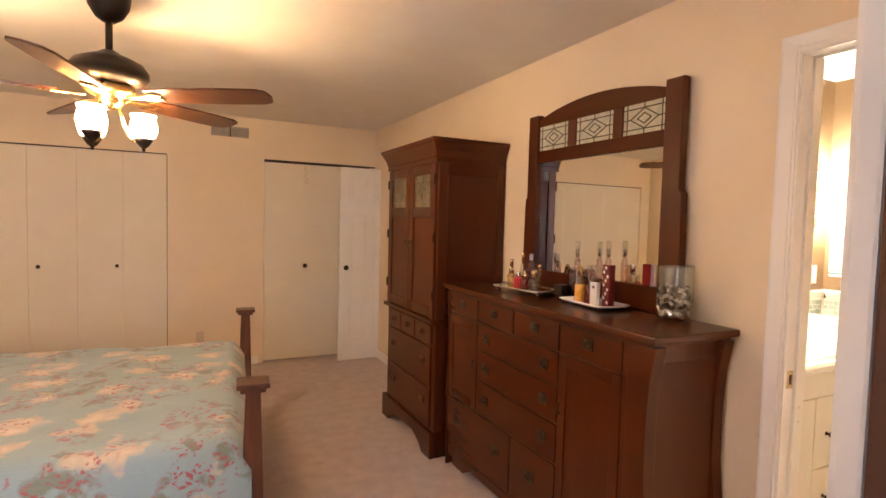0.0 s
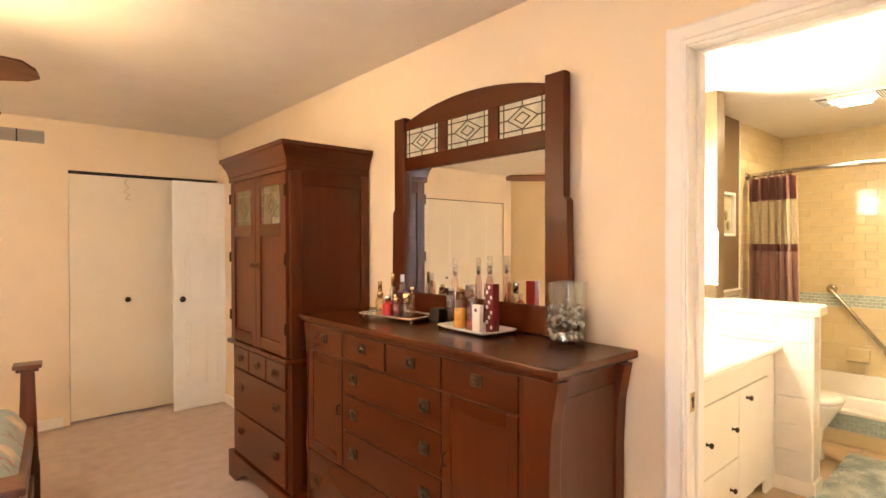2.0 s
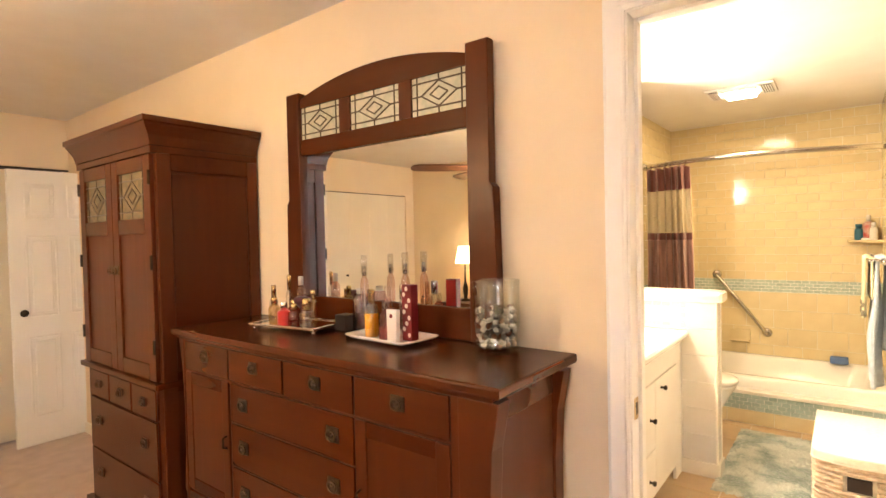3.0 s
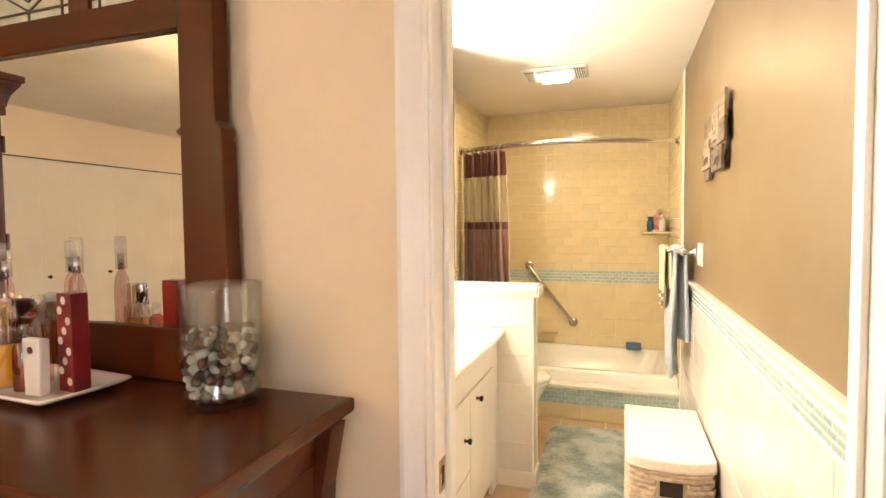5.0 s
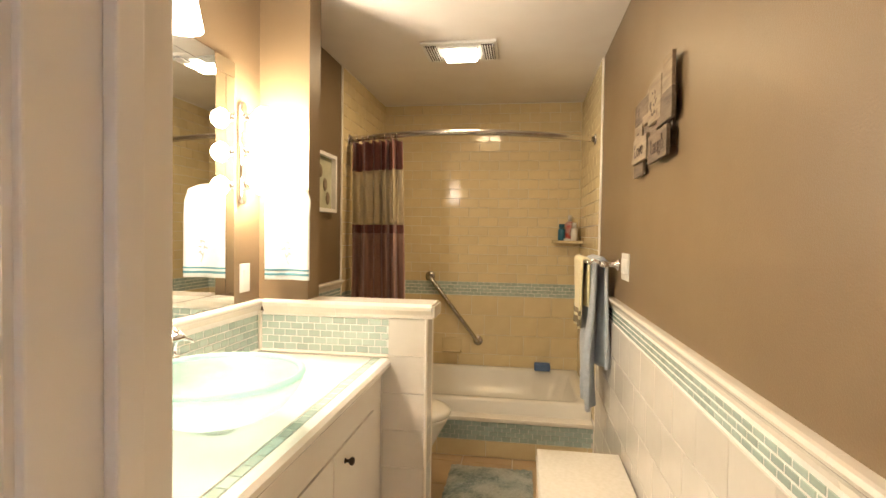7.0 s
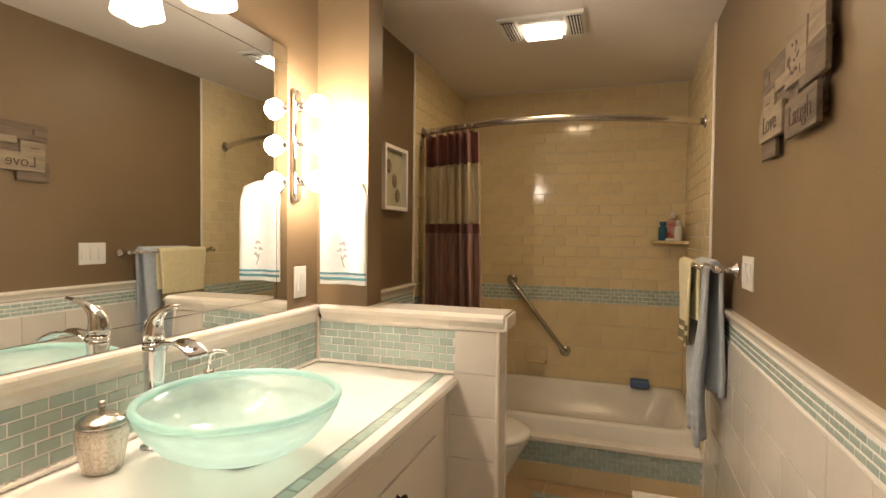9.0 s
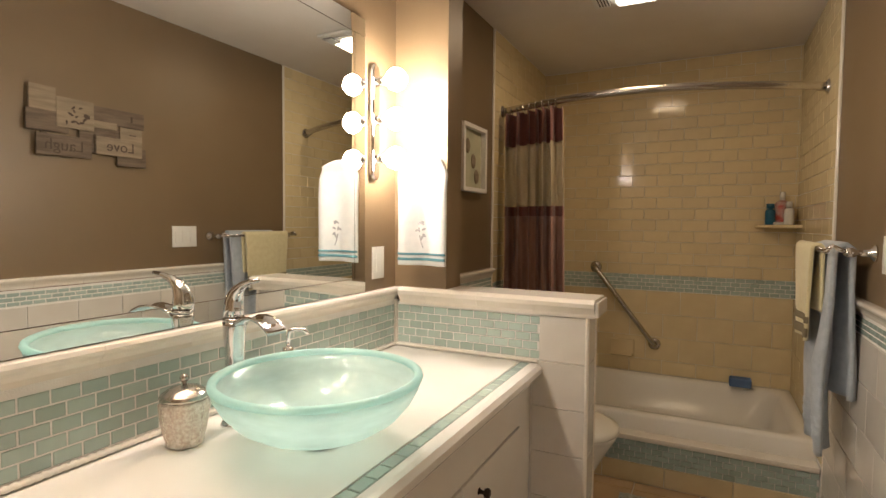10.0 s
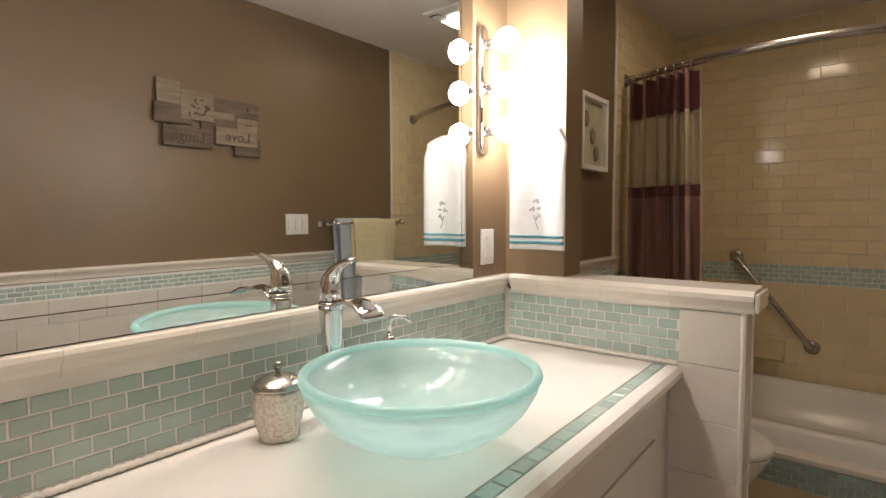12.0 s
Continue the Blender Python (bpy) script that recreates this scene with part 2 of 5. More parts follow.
VOILE, FLORAL, THIN, BOWLGLASS = sheer(), floral(), thin_glass("thin_clear_glass", (0.95, 0.97, 0.96), 0.13), frosted(0.44, "frosted_aqua_glass")
RIMGLASS = frosted(0.30, "polished_aqua_glass_rim", 0.05)

# ---- shapes ----


def box(x0, x1, y0, y1, z0, z1, bevel=0.0, bm=None):
    bm = bm or bmesh.new()
    v = [bm.verts.new(p) for p in ((x0, y0, z0), (x1, y0, z0), (x1, y1, z0), (x0, y1, z0), (x0, y0, z1), (x1, y0, z1), (x1, y1, z1), (x0, y1, z1))]
    f = [bm.faces.new([v[i] for i in q]) for q in ((0, 3, 2, 1), (4, 5, 6, 7), (0, 1, 5, 4), (1, 2, 6, 5), (2, 3, 7, 6), (3, 0, 4, 7))]
    if bevel:
        edges = list({e for q in f for e in q.edges})
        bmesh.ops.bevel(bm, geom=edges, offset=bevel, segments=2, affect="EDGES", profile=0.6)
    return bm


def prism(points, axis, a, b, bm=None, bevel=0.0):
    """A flat outline (two coordinates, in the order x, y, z without the axis) pushed from a to b along the axis."""
    bm = bm or bmesh.new()

    def at(p, d):
        q = list(p)
        q.insert("xyz".index(axis), d)
        return q
    lo, hi = [bm.verts.new(at(p, a)) for p in points], [bm.verts.new(at(p, b)) for p in points]
    n = len(points)
    fs = [bm.faces.new(lo), bm.faces.new(hi)] + [bm.faces.new((lo[i], lo[(i + 1) % n], hi[(i + 1) % n], hi[i])) for i in range(n)]
    bmesh.ops.recalc_face_normals(bm, faces=fs)
    if bevel:
        bmesh.ops.bevel(bm, geom=list({e for q in fs[:2] for e in q.edges}), offset=bevel, segments=2, affect="EDGES", profile=0.6)
    return bm


def lathe(profile, steps=28, bm=None, m=None):
    """Turns a profile of (radius, height) about z."""
    bm = bm or bmesh.new()
    rings = []
    for r, z in profile:
        if r < 1e-5:
            rings.append([bm.verts.new((0, 0, z))])
        else:
            rings.append([bm.verts.new((r * math.cos(2 * math.pi * i / steps), r * math.sin(2 * math.pi * i / steps), z)) for i in range(steps)])
    made = [v for r in rings for v in r]
    fs = []
    for a, b in zip(rings, rings[1:]):
        for i in range(steps):
            j = (i + 1) % steps
            q = [a[i % len(a)], a[j % len(a)], b[j % len(b)], b[i % len(b)]]
            q = [v for k, v in enumerate(q) if v not in q[:k]]
            if len(q) > 2:
                fs.append(bm.faces.new(q))
    bmesh.ops.recalc_face_normals(bm, faces=fs)
    if m:
        bmesh.ops.transform(bm, matrix=m, verts=made)
    return bm


def tube(path, radius, steps=12, bm=None, closed=False, flat=1.0):
    """A round rod along a path of points; radius one number or one a point."""
    bm = bm or bmesh.new()
    pts = [Vector(p) for p in path]
    rad = radius if isinstance(radius, (list, tuple)) else [radius] * len(pts)
    rings = []
    up = None
    for i, p in enumerate(pts):
        t = (pts[(i + 1) % len(pts)] - pts[i - 1]) if closed else (pts[min(i + 1, len(pts) - 1)] - pts[max(i - 1, 0)])
        t.normalize()
        if up is None:
            up = t.orthogonal().normalized()
        up = (up - t * up.dot(t)).normalized()
        side = t.cross(up)
        rings.append([bm.verts.new(p + rad[i] * (math.cos(2 * math.pi * k / steps) * up + flat * math.sin(2 * math.pi * k / steps) * side)) for k in range(steps)])
    pairs = list(zip(rings, rings[1:])) + ([(rings[-1], rings[0])] if closed else [])
    fs = [bm.faces.new((a[k], a[(k + 1) % steps], b[(k + 1) % steps], b[k])) for a, b in pairs for k in range(steps)]
    if not closed:
        fs += [bm.faces.new(rings[0]), bm.faces.new(rings[-1])]
    bmesh.ops.recalc_face_normals(bm, faces=fs)
    return bm


def sheet(f, nu, nv, thick=0.0, bm=None):
    """A cloth f(u, v) over the unit square, given a thickness along its normals."""
    bm = bm or bmesh.new()
    g = [[bm.verts.new(f(i / nu, j / nv)) for j in range(nv + 1)] for i in range(nu + 1)]
    [bm.faces.new((g[i][j], g[i + 1][j], g[i + 1][j + 1], g[i][j + 1])) for i in range(nu) for j in range(nv)]
    if thick:
        bm.normal_update()
        h = [[bm.verts.new(v.co - v.normal * thick) for v in row] for row in g]
        for i in range(nu):
            for j in range(nv):
                bm.faces.new((h[i][j], h[i][j + 1], h[i + 1][j + 1], h[i + 1][j]))
        for i in range(nu):
            bm.faces.new((g[i][0], h[i][0], h[i + 1][0], g[i + 1][0]))
            bm.faces.new((g[i][nv], g[i + 1][nv], h[i + 1][nv], h[i][nv]))
        for j in range(nv):
            bm.faces.new((g[0][j], g[0][j + 1], h[0][j + 1], h[0][j]))
            bm.faces.new((g[nu][j], h[nu][j], h[nu][j + 1], g[nu][j + 1]))
    bmesh.ops.recalc_face_normals(bm, faces=bm.faces[:])
    return bm


def part(name, bm, mat, parent=None, label="", smooth=False):
    me = bpy.data.meshes.new(name)
    bm.to_mesh(me)
    bm.free()
    me.materials.append(mat)
    if smooth:
        me.shade_smooth()
    ob = new(name, me)
    ob.parent = parent
    if label:
        ob["label"] = label
    return ob


def thing(name, label, category, at=(0, 0, 0), group="", turn=0):
    ob = new(name)
    ob.empty_display_size = 0.1
    ob.matrix_world = pose(*at, 0, 0, turn)
    return tagged(ob, label, category, group)


def built(name, bm, mat, label="", category="", smooth=False):
    return tagged(part(name, bm, mat, None, label, smooth), label, category, "", "structure")


def piece_mesh(name, w, h, d, mat, chamfer=0.0015):
    """A tile lying in the x-z plane, its face towards -y, chamfered at the face; from the lower left corner."""
    bm = bmesh.new()
    c = chamfer
    back = [bm.verts.new(p) for p in ((0, 0, 0), (w, 0, 0), (w, 0, h), (0, 0, h))]
    rim = [bm.verts.new((x, -d + c, z)) for x, z in ((0, 0), (w, 0), (w, h), (0, h))]
    face = [bm.verts.new((x, -d, z)) for x, z in ((c, c), (w - c, c), (w - c, h - c), (c, h - c))]
    bm.faces.new(face)
    for a, b in ((back, rim), (rim, face)):
        for i in range(4):
            j = (i + 1) % 4
            bm.faces.new((a[i], a[j], b[j], b[i]))
    bmesh.ops.recalc_face_normals(bm, faces=bm.faces[:])
    me = bpy.data.meshes.new(name)
    bm.to_mesh(me)
    bm.free()
    me.materials.append(mat)
    return me


set_by_hand = random.Random(5)


def tile_field(name, parent, mat, origin, turn, length, rows, w, h, gap, d, shift=0.5, skip=None, lying=False):
    """Rows of tiles on a wall, from origin along the direction that turn (degrees about z) gives, upwards; the last of a row is cut."""
    me = piece_mesh(name, w, h, d, mat)
    base = pose(*origin, 0, 0, turn) @ (pose(0, 0, 0, -90, 0, 0) if lying else Matrix())
    for r in range(rows):
        x = -(w + gap) * (shift * (r % 2))
        while x < length - 0.004:
            x0, x1 = max(x, 0), min(x + w, length)
            z = r * (h + gap)
            if x1 - x0 > 0.006 and not (skip and skip((x0 + x1) / 2, z + h / 2)):
                ob = new(name, me)
                ob.parent = parent
                ob.matrix_basis = base @ pose(x0, 0, z) @ pose(0, 0, 0, set_by_hand.uniform(-0.3, 0.3), 0, set_by_hand.uniform(-0.22, 0.22)) @ Matrix.Diagonal(((x1 - x0) / w, 1, 1, 1))
            x += w + gap

# ---- the shell ----
CE, BX0, BX1, BY0, BY1 = 2.39, -2.09, 2.075, 0.36, 5.54       # bedroom
TX0, TX1, TY0, TY1 = 2.19, 5.94, 0.522, 2.084                 # bathroom
DY0, DY1, DTOP = 0.576, 1.232, 2.03                           # bathroom doorway

floor = built("floor", box(-2.3, 2.13, -1.6, 5.7, -0.12, 0.0), CARPET, "mauve-beige wall-to-wall carpet", "carpet")
bath_floor = built("floor_bath", box(2.13, 6.1, 0.4, 2.2, -0.12, -0.008), GROUT, "tan tiled bathroom floor with pale grout", "floor")
built("ceiling", box(-2.3, 2.13, -1.6, 5.7, CE, CE + 0.12), CEIL, "plain off-white bedroom ceiling", "ceiling")
built("ceiling_bath", box(2.13, 6.1, 0.4, 2.2, CE, CE + 0.12), CEIL, "plain off-white bathroom ceiling", "ceiling")

# wall between bedroom and bathroom, with the doorway
bm = box(BX1, TX0, DY1 + 0.02, 5.7, 0, CE)
box(BX1, TX0, -0.2, DY0 - 0.02, 0, CE, bm=bm)
box(BX1, TX0, DY0 - 0.02, DY1 + 0.02, DTOP + 0.02, CE, bm=bm)
built("wall_east", bm, PEACH, "peach-cream painted bedroom wall", "wall")
built("wall_bath_west", box(TX0, TX0 + 0.004, DY1 + 0.08, TY1, 0, CE), TAUPE, "taupe painted bathroom wall", "wall")
# closet wall with two openings
bm = box(BX0 - 0.1, -1.93, BY1, BY1 + 0.12, 0, CE)
box(0.11, 0.945, BY1, BY1 + 0.12, 0, CE, bm=bm)
box(2.32, 2.4, BY1, BY1 + 0.12, 0, CE, bm=bm)
box(-1.93, 0.11, BY1, BY1 + 0.12, 1.995, CE, bm=bm)
box(0.945, 2.32, BY1, BY1 + 0.12, 2.01, CE, bm=bm)
built("wall_north", bm, PEACH, "peach-cream painted closet wall", "wall")
built("wall_closet_back", box(-2.3, 2.4, BY1 + 0.5, BY1 + 0.56, 0, CE), DARK, "closet back coloured near-black for its shade", "wall")
# west wall and south wall with window and entrance
built("wall_west", box(BX0 - 0.1, BX0, -0.2, BY1, 0, CE), PEACH, "peach-cream painted bedroom wall", "wall")
EX = 0.62
bm = box(BX0, -1.65, 0.24, BY0, 0, CE)
box(-0.30, -0.12, 0.24, BY0, 0, CE, bm=bm)
box(-1.65, -0.30, 0.24, BY0, 0, 0.85, bm=bm)
box(-1.65, -0.30, 0.24, BY0, 2.05, CE, bm=bm)
box(EX + 0.02, BX1, 0.24, BY0, 0, CE, bm=bm)
box(-0.12, EX + 0.02, 0.24, BY0, 2.05, CE, bm=bm)
built("wall_south", bm, PEACH, "peach-cream painted bedroom wall", "wall")
bm = box(-0.5, -0.4, -1.6, 0.24, 0, CE)
box(1.3, 1.4, -1.6, 0.24, 0, CE, bm=bm)
box(-0.5, 1.4, -1.7, -1.6, 0, CE, bm=bm)
built("wall_hall", bm, PEACH, "cream painted hallway walls", "wall")
# bedroom window, out of view behind the walker
win = built("window_1", box(-1.65, -1.60, 0.26, 0.33, 0.85, 2.05), WHITE, "white framed bedroom window", "window")
for x0, x1, z0, z1 in ((-0.35, -0.30, 0.85, 2.05), (-1.60, -0.35, 0.85, 0.90), (-1.60, -0.35, 2.0, 2.05), (-1.60, -0.35, 1.43, 1.47)):
    part("window_frame", box(x0, x1, 0.26, 0.33, z0, z1, 0.004), WHITE, win)
for z0, z1 in ((0.90, 1.43), (1.47, 2.0)):
    pane = part("pane", box(-1.60, -0.35, 0.293, 0.297, z0, z1), CLEAR, win, "clear window pane")
    pane.visible_shadow = False

# entrance jamb beside the walker's first steps
jamb = built("door_1", box(EX, EX + 0.02, 0.354, BY0 + 0.012, 0, 2.05, 0.003), WHITE, "white painted entrance door jamb", "door frame")
part("door_stop", box(EX - 0.004, EX + 0.02, 0.235, 0.352, 0, 2.05, 0.003), BEDWOOD, jamb, "dark brown hallway side of the jamb")
part("casing", box(EX + 0.003, EX + 0.09, BY0, BY0 + 0.016, 0, 2.13, 0.004), WHITE, jamb)
part("casing", box(-0.19, -0.103, BY0, BY0 + 0.016, 0, 2.13, 0.004), WHITE, jamb)
part("casing", box(-0.10, EX, BY0, BY0 + 0.016, 2.05, 2.13, 0.004), WHITE, jamb)

# bathroom doorway: jambs, stops, moulded casing, strike plate
frame_d = built("door_2", box(BX1 - 0.004, TX0 + 0.004, DY1, DY1 + 0.02, 0, DTOP + 0.02, 0.002), WHITE, "white painted bathroom door frame without its door", "door frame")
part("jamb", box(BX1 - 0.004, TX0 + 0.004, DY0 - 0.02, DY0, 0, DTOP + 0.02, 0.002), WHITE, frame_d)
part("head_jamb", box(BX1 - 0.004, TX0 + 0.004, DY0, DY1, DTOP, DTOP + 0.02, 0.002), WHITE, frame_d)
part("door_stop", box(2.125, 2.150, DY1 - 0.011, DY1, 0, DTOP, 0.002), WHITE, frame_d)
part("door_stop", box(2.125, 2.150, DY0, DY0 + 0.011, 0, DTOP, 0.002), WHITE, frame_d)
part("door_stop", box(2.125, 2.150, DY0 + 0.011, DY1 - 0.011, DTOP - 0.011, DTOP, 0.002), WHITE, frame_d)


def casing_profile(o, side):
    """Section of a moulded casing across the wall, from its inner edge o outwards; side -1 on the bedroom's face."""
    x = BX1 if side < 0 else TX0
    return lambda w: [(x, o), (x + side * 0.010, o), (x + side * 0.013, o + w * 0.12), (x + side * 0.010, o + w * 0.22),
                      (x + side * 0.016, o + w * 0.62), (x + side * 0.020, o + w * 0.85), (x + side * 0.018, o + w), (x, o + w)]


part("casing", prism(casing_profile(DY1 + 0.006, -1)(0.058), "z", 0, DTOP + 0.064), WHITE, frame_d)
part("casing", prism(casing_profile(DY0 - 0.006, -1)(-0.058), "z", 0, DTOP + 0.064), WHITE, frame_d)
part("casing", prism([(BX1, DTOP + 0.006), (BX1 - 0.010, DTOP + 0.006), (BX1 - 0.0125, DTOP + 0.018), (BX1 - 0.0095, DTOP + 0.026), (BX1 - 0.0155, DTOP + 0.044), (BX1 - 0.0195, DTOP + 0.056),
                      (BX1 - 0.0175, DTOP + 0.0635), (BX1, DTOP + 0.0635)], "y", DY0 - 0.0635, DY1 + 0.0635), WHITE, frame_d)
plate = part("strike_plate", box(2.088, 2.118, DY1 - 0.0022, DY1 + 0.0005, 0.905, 0.965, 0.001), BRASS, frame_d, "worn brass strike plate")
part("strike_hole", box(2.097, 2.110, DY1 - 0.0028, DY1 - 0.0015, 0.918, 0.952), DARK, plate)
part("latch_mark", lathe([(0, 0), (0.006, 0), (0.006, 0.003), (0, 0.003)], 12, m=pose(2.16, DY1, 0.83, 90)), BRONZE, plate)
part("latch_mark", lathe([(0, 0), (0.006, 0), (0.006, 0.003), (0, 0.003)], 12, m=pose(2.16, DY1, 0.78, 90)), BRONZE, plate)

# skirting boards
for a in ((0.12, 0.90, BY1 - 0.014, BY1, 0, 0.08), (BX1 - 0.014, BX1, 1.30, 5.54, 0, 0.08), (BX0, BX0 + 0.014, 0.36, 5.54, 0, 0.08)):
    built("baseboard", box(*a, 0.004), WHITE, "white painted skirting board", "baseboard")

# ---- closets ----


def knob(parent, at, turn=0, r=0.016, mat=None, name="knob"):
    """A round knob on its stem, sticking out towards -y before the turn."""
    m = pose(*at, 0, 0, turn) @ pose(0, 0, 0, 90)
    bm = lathe([(0, 0), (0.011 * r / 0.016, 0), (0.006, 0.004), (0.005, 0.013), (r * 0.8, 0.017), (r, 0.024), (r * 0.75, 0.030), (0, 0.032)], 16, m=m)
    return part(name, bm, mat or BRONZE, parent, "", True)


closet_a = thing("bifold_closet_door", "flat cream bifold closet doors, shut, with dark knobs", "closet door", (0, BY1, 0))
for i in range(6):
    x0 = 0.105 - 0.338 * (i + 1)
    leaf = part("leaf", box(x0 + 0.0006, x0 + 0.3374, 0.012, 0.045, 0.02, 1.985, 0.003), DOOR, closet_a)
    if i in (1, 2):
        knob(leaf, (x0 + (0.29 if i == 1 else 0.07), 0.012, 0.985))
part("track", box(-1.925, 0.105, 0.0, 0.05, 1.986, 1.994), BRONZE, closet_a, "dark metal track")
closet_b = thing("flat_closet_door", "flat cream closet door, shut, with a dark knob", "closet door", (0, BY1, 0))
for x0, x1 in ((0.948, 1.705),):
    part("leaf", box(x0, x1, 0.012, 0.045, 0.02, 1.985, 0.003), DOOR, closet_b)
part("track", box(0.948, 2.31, 0.0, 0.05, 1.998, 2.008), BRONZE, closet_b, "dark metal track")
knob(closet_b, (1.345, 0.012, 0.965), r=0.022)
hang = part("hanger", tube([(1.345, 0.004, 1.97), (1.33, -0.006, 1.93), (1.36, -0.006, 1.90), (1.325, -0.006, 1.86), (1.365, -0.006, 1.84), (1.33, -0.006, 1.80), (1.37, -0.006, 1.80)], 0.006, 8), ALMOND, closet_b, "pale twisted hanging ornament")
# six-panelled door standing a little open beside it
pan = thing("panelled_closet_door", "white moulded six-panel closet door standing slightly open", "closet door", (1.650, BY1 - 0.19, 0), turn=0.5)
leaf = part("leaf", box(0, 0.62, 0, 0.034, 0.003, 1.968, 0.003), CLOSETWHITE, pan)
for z0, z1 in ((0.20, 0.78), (0.92, 1.50), (1.62, 1.88)):
    for x0 in (0.09, 0.35):
        bm = bmesh.new()
        for a, b, c, d in ((x0, x0 + 0.014, z0, z1), (x0 + 0.176, x0 + 0.19, z0, z1), (x0 + 0.0142, x0 + 0.1758, z0, z0 + 0.014), (x0 + 0.0142, x0 + 0.1758, z1 - 0.014, z1)):
            box(a, b, -0.009, -0.0002, c, d, 0.004, bm=bm)
        box(x0 + 0.034, x0 + 0.156, -0.010, -0.0002, z0 + 0.034, z1 - 0.034, 0.006, bm=bm)
        part("panel", bm, CLOSETWHITE, leaf)
knob(pan, (0.065, 0.0, 0.955), r=0.026, mat=BRONZE)

vent = thing("wall_vent", "small grey two-part wall vent below the ceiling", "vent", (0.47, BY1, 2.195))
part("backing", box(0, 0.33, -0.004, 0, 0, 0.095), DARK, vent)
for x0 in (0.0, 0.17):
    part("frame", box(x0, x0 + 0.16, -0.008, -0.004, 0.0, 0.012, 0.001), GREYVENT, vent)
    part("frame", box(x0, x0 + 0.16, -0.008, -0.004, 0.083, 0.095, 0.001), GREYVENT, vent)
    for k in range(9):
        part("slat", box(x0, x0 + 0.16, -0.010, -0.003, 0.014 + 0.0078 * k, 0.0195 + 0.0078 * k), GREYVENT, vent)
outlet = thing("wall_outlet", "almond plastic power outlet low on the wall", "outlet", (0.38, BY1, 0.30))
part("plate", box(-0.035, 0.035, -0.006, 0, -0.057, 0.057, 0.002), ALMOND, outlet)
for z in (-0.02, 0.02):
    part("socket", box(-0.015, 0.015, -0.008, -0.005, z - 0.013, z + 0.013, 0.003), ALMOND, outlet)

# ---- bed ----
bed = thing("bed", "made double bed with a blue floral coverlet and dark posts", "bed", (0.47, 2.20, 0), turn=-4.8)
BW = 1.62


def coverlet(u, v):
    """Over the mattress from the near side, across the top, down the far side."""
    x = -0.004 - 2.08 * v
    s = u * (BW + 1.0) - 0.5
    r = 0.10
    top = 0.632 + 0.018 * noise.noise((x * 2.5, s * 2.5, 1)) + 0.006 * noise.noise((x * 9, s * 9, 3)) - 0.09 * max(0, 1 - v * 22) ** 2
    over_n, over_f = max(0, -s + 0.02), max(0, s - BW + 0.02)
    fall = max(over_n, over_f)
    drop = fall if fall > r else fall * fall / (2 * r)
    y = min(max(s, 0.02 - min(fall, r) * 0.8), BW - 0.02 + min(fall, r) * 0.8)
    fold = 0.022 * math.sin(x * 17 + 2 * noise.noise((x * 3, 0, 5))) * min(1, drop * 4)
    return (x, y + (-fold if over_n else fold), max(top - drop, 0.18))


part("mattress", box(-2.10, -0.06, 0.06, BW - 0.06, 0.30, 0.60, 0.05), CANVAS, bed, "cream mattress under the coverlet")
part("coverlet", sheet(coverlet, 90, 84), FLORAL, bed, "sea-blue coverlet with tan blooms and red sprays", True)


def bedpost(y):
    post = part("post", prism([(-0.045, 0.0), (0.045, 0.0), (0.045, 0.34), (0.040, 0.36), (0.027, 0.803), (-0.027, 0.803), (-0.040, 0.36), (-0.045, 0.34)], "y", y - 0.033, y + 0.033, bevel=0.005), BEDWOOD, bed)
    bm = box(-0.045, 0.045, y - 0.045, y + 0.045, 0.804, 0.820, 0.004)
    box(-0.058, 0.058, y - 0.058, y + 0.058, 0.821, 0.840, 0.006, bm=bm)
    part("cap", bm, BEDWOOD, post)


for y in (0.0, BW):
    bedpost(y)
part("footboard_rail", box(-0.022, 0.022, 0.036, BW - 0.036, 0.44, 0.54, 0.008), BEDWOOD, bed)
part("footboard_rail", box(-0.022, 0.022, 0.036, BW - 0.036, 0.20, 0.30, 0.008), BEDWOOD, bed)
for k in range(11):
    part("slat", box(-0.010, 0.010, 0.11 + k * 0.137, 0.15 + k * 0.137, 0.30, 0.44, 0.003), BEDWOOD, bed)
for y in (-0.01, BW - 0.03):
    part("side_rail", box(-2.2, -0.05, y, y + 0.04, 0.20, 0.32, 0.006), BEDWOOD, bed)
part("headboard", box(-2.32, -2.24, 0.02, BW - 0.02, 0.0, 1.20, 0.012), BEDWOOD, bed, "dark panelled headboard")

# ---- ceiling fan ----
FX, FY = -0.045, 2.86
fan = thing("ceiling_fan", "dark five-blade ceiling fan with lit white glass shades", "ceiling fan", (FX, FY, CE))
part("canopy", lathe([(0, 0), (0.080, 0), (0.084, -0.03), (0.078, -0.07), (0.052, -0.115), (0.024, -0.135), (0, -0.135)]), FANBLACK, fan, "", True)
part("downrod", lathe([(0.0, -0.09), (0.014, -0.09), (0.014, -0.295), (0, -0.295)], 14), FANBLACK, fan, "", True)
part("motor", lathe([(0, -0.21), (0.03, -0.21), (0.05, -0.225), (0.085, -0.238), (0.13, -0.26), (0.150, -0.29), (0.152, -0.315), (0.135, -0.338), (0.10, -0.352), (0, -0.354)], 36, m=pose(0, 0, -0.045)), FANBLACK, fan, "dark bronze motor housing", True)
part("hub", lathe([(0, -0.352), (0.095, -0.352), (0.10, -0.37), (0.075, -0.39), (0.05, -0.40), (0.055, -0.42), (0.04, -0.44), (0.015, -0.452), (0, -0.455)], 32, m=pose(0, 0, -0.05)), BRASS, fan, "antique brass switch hub", True)
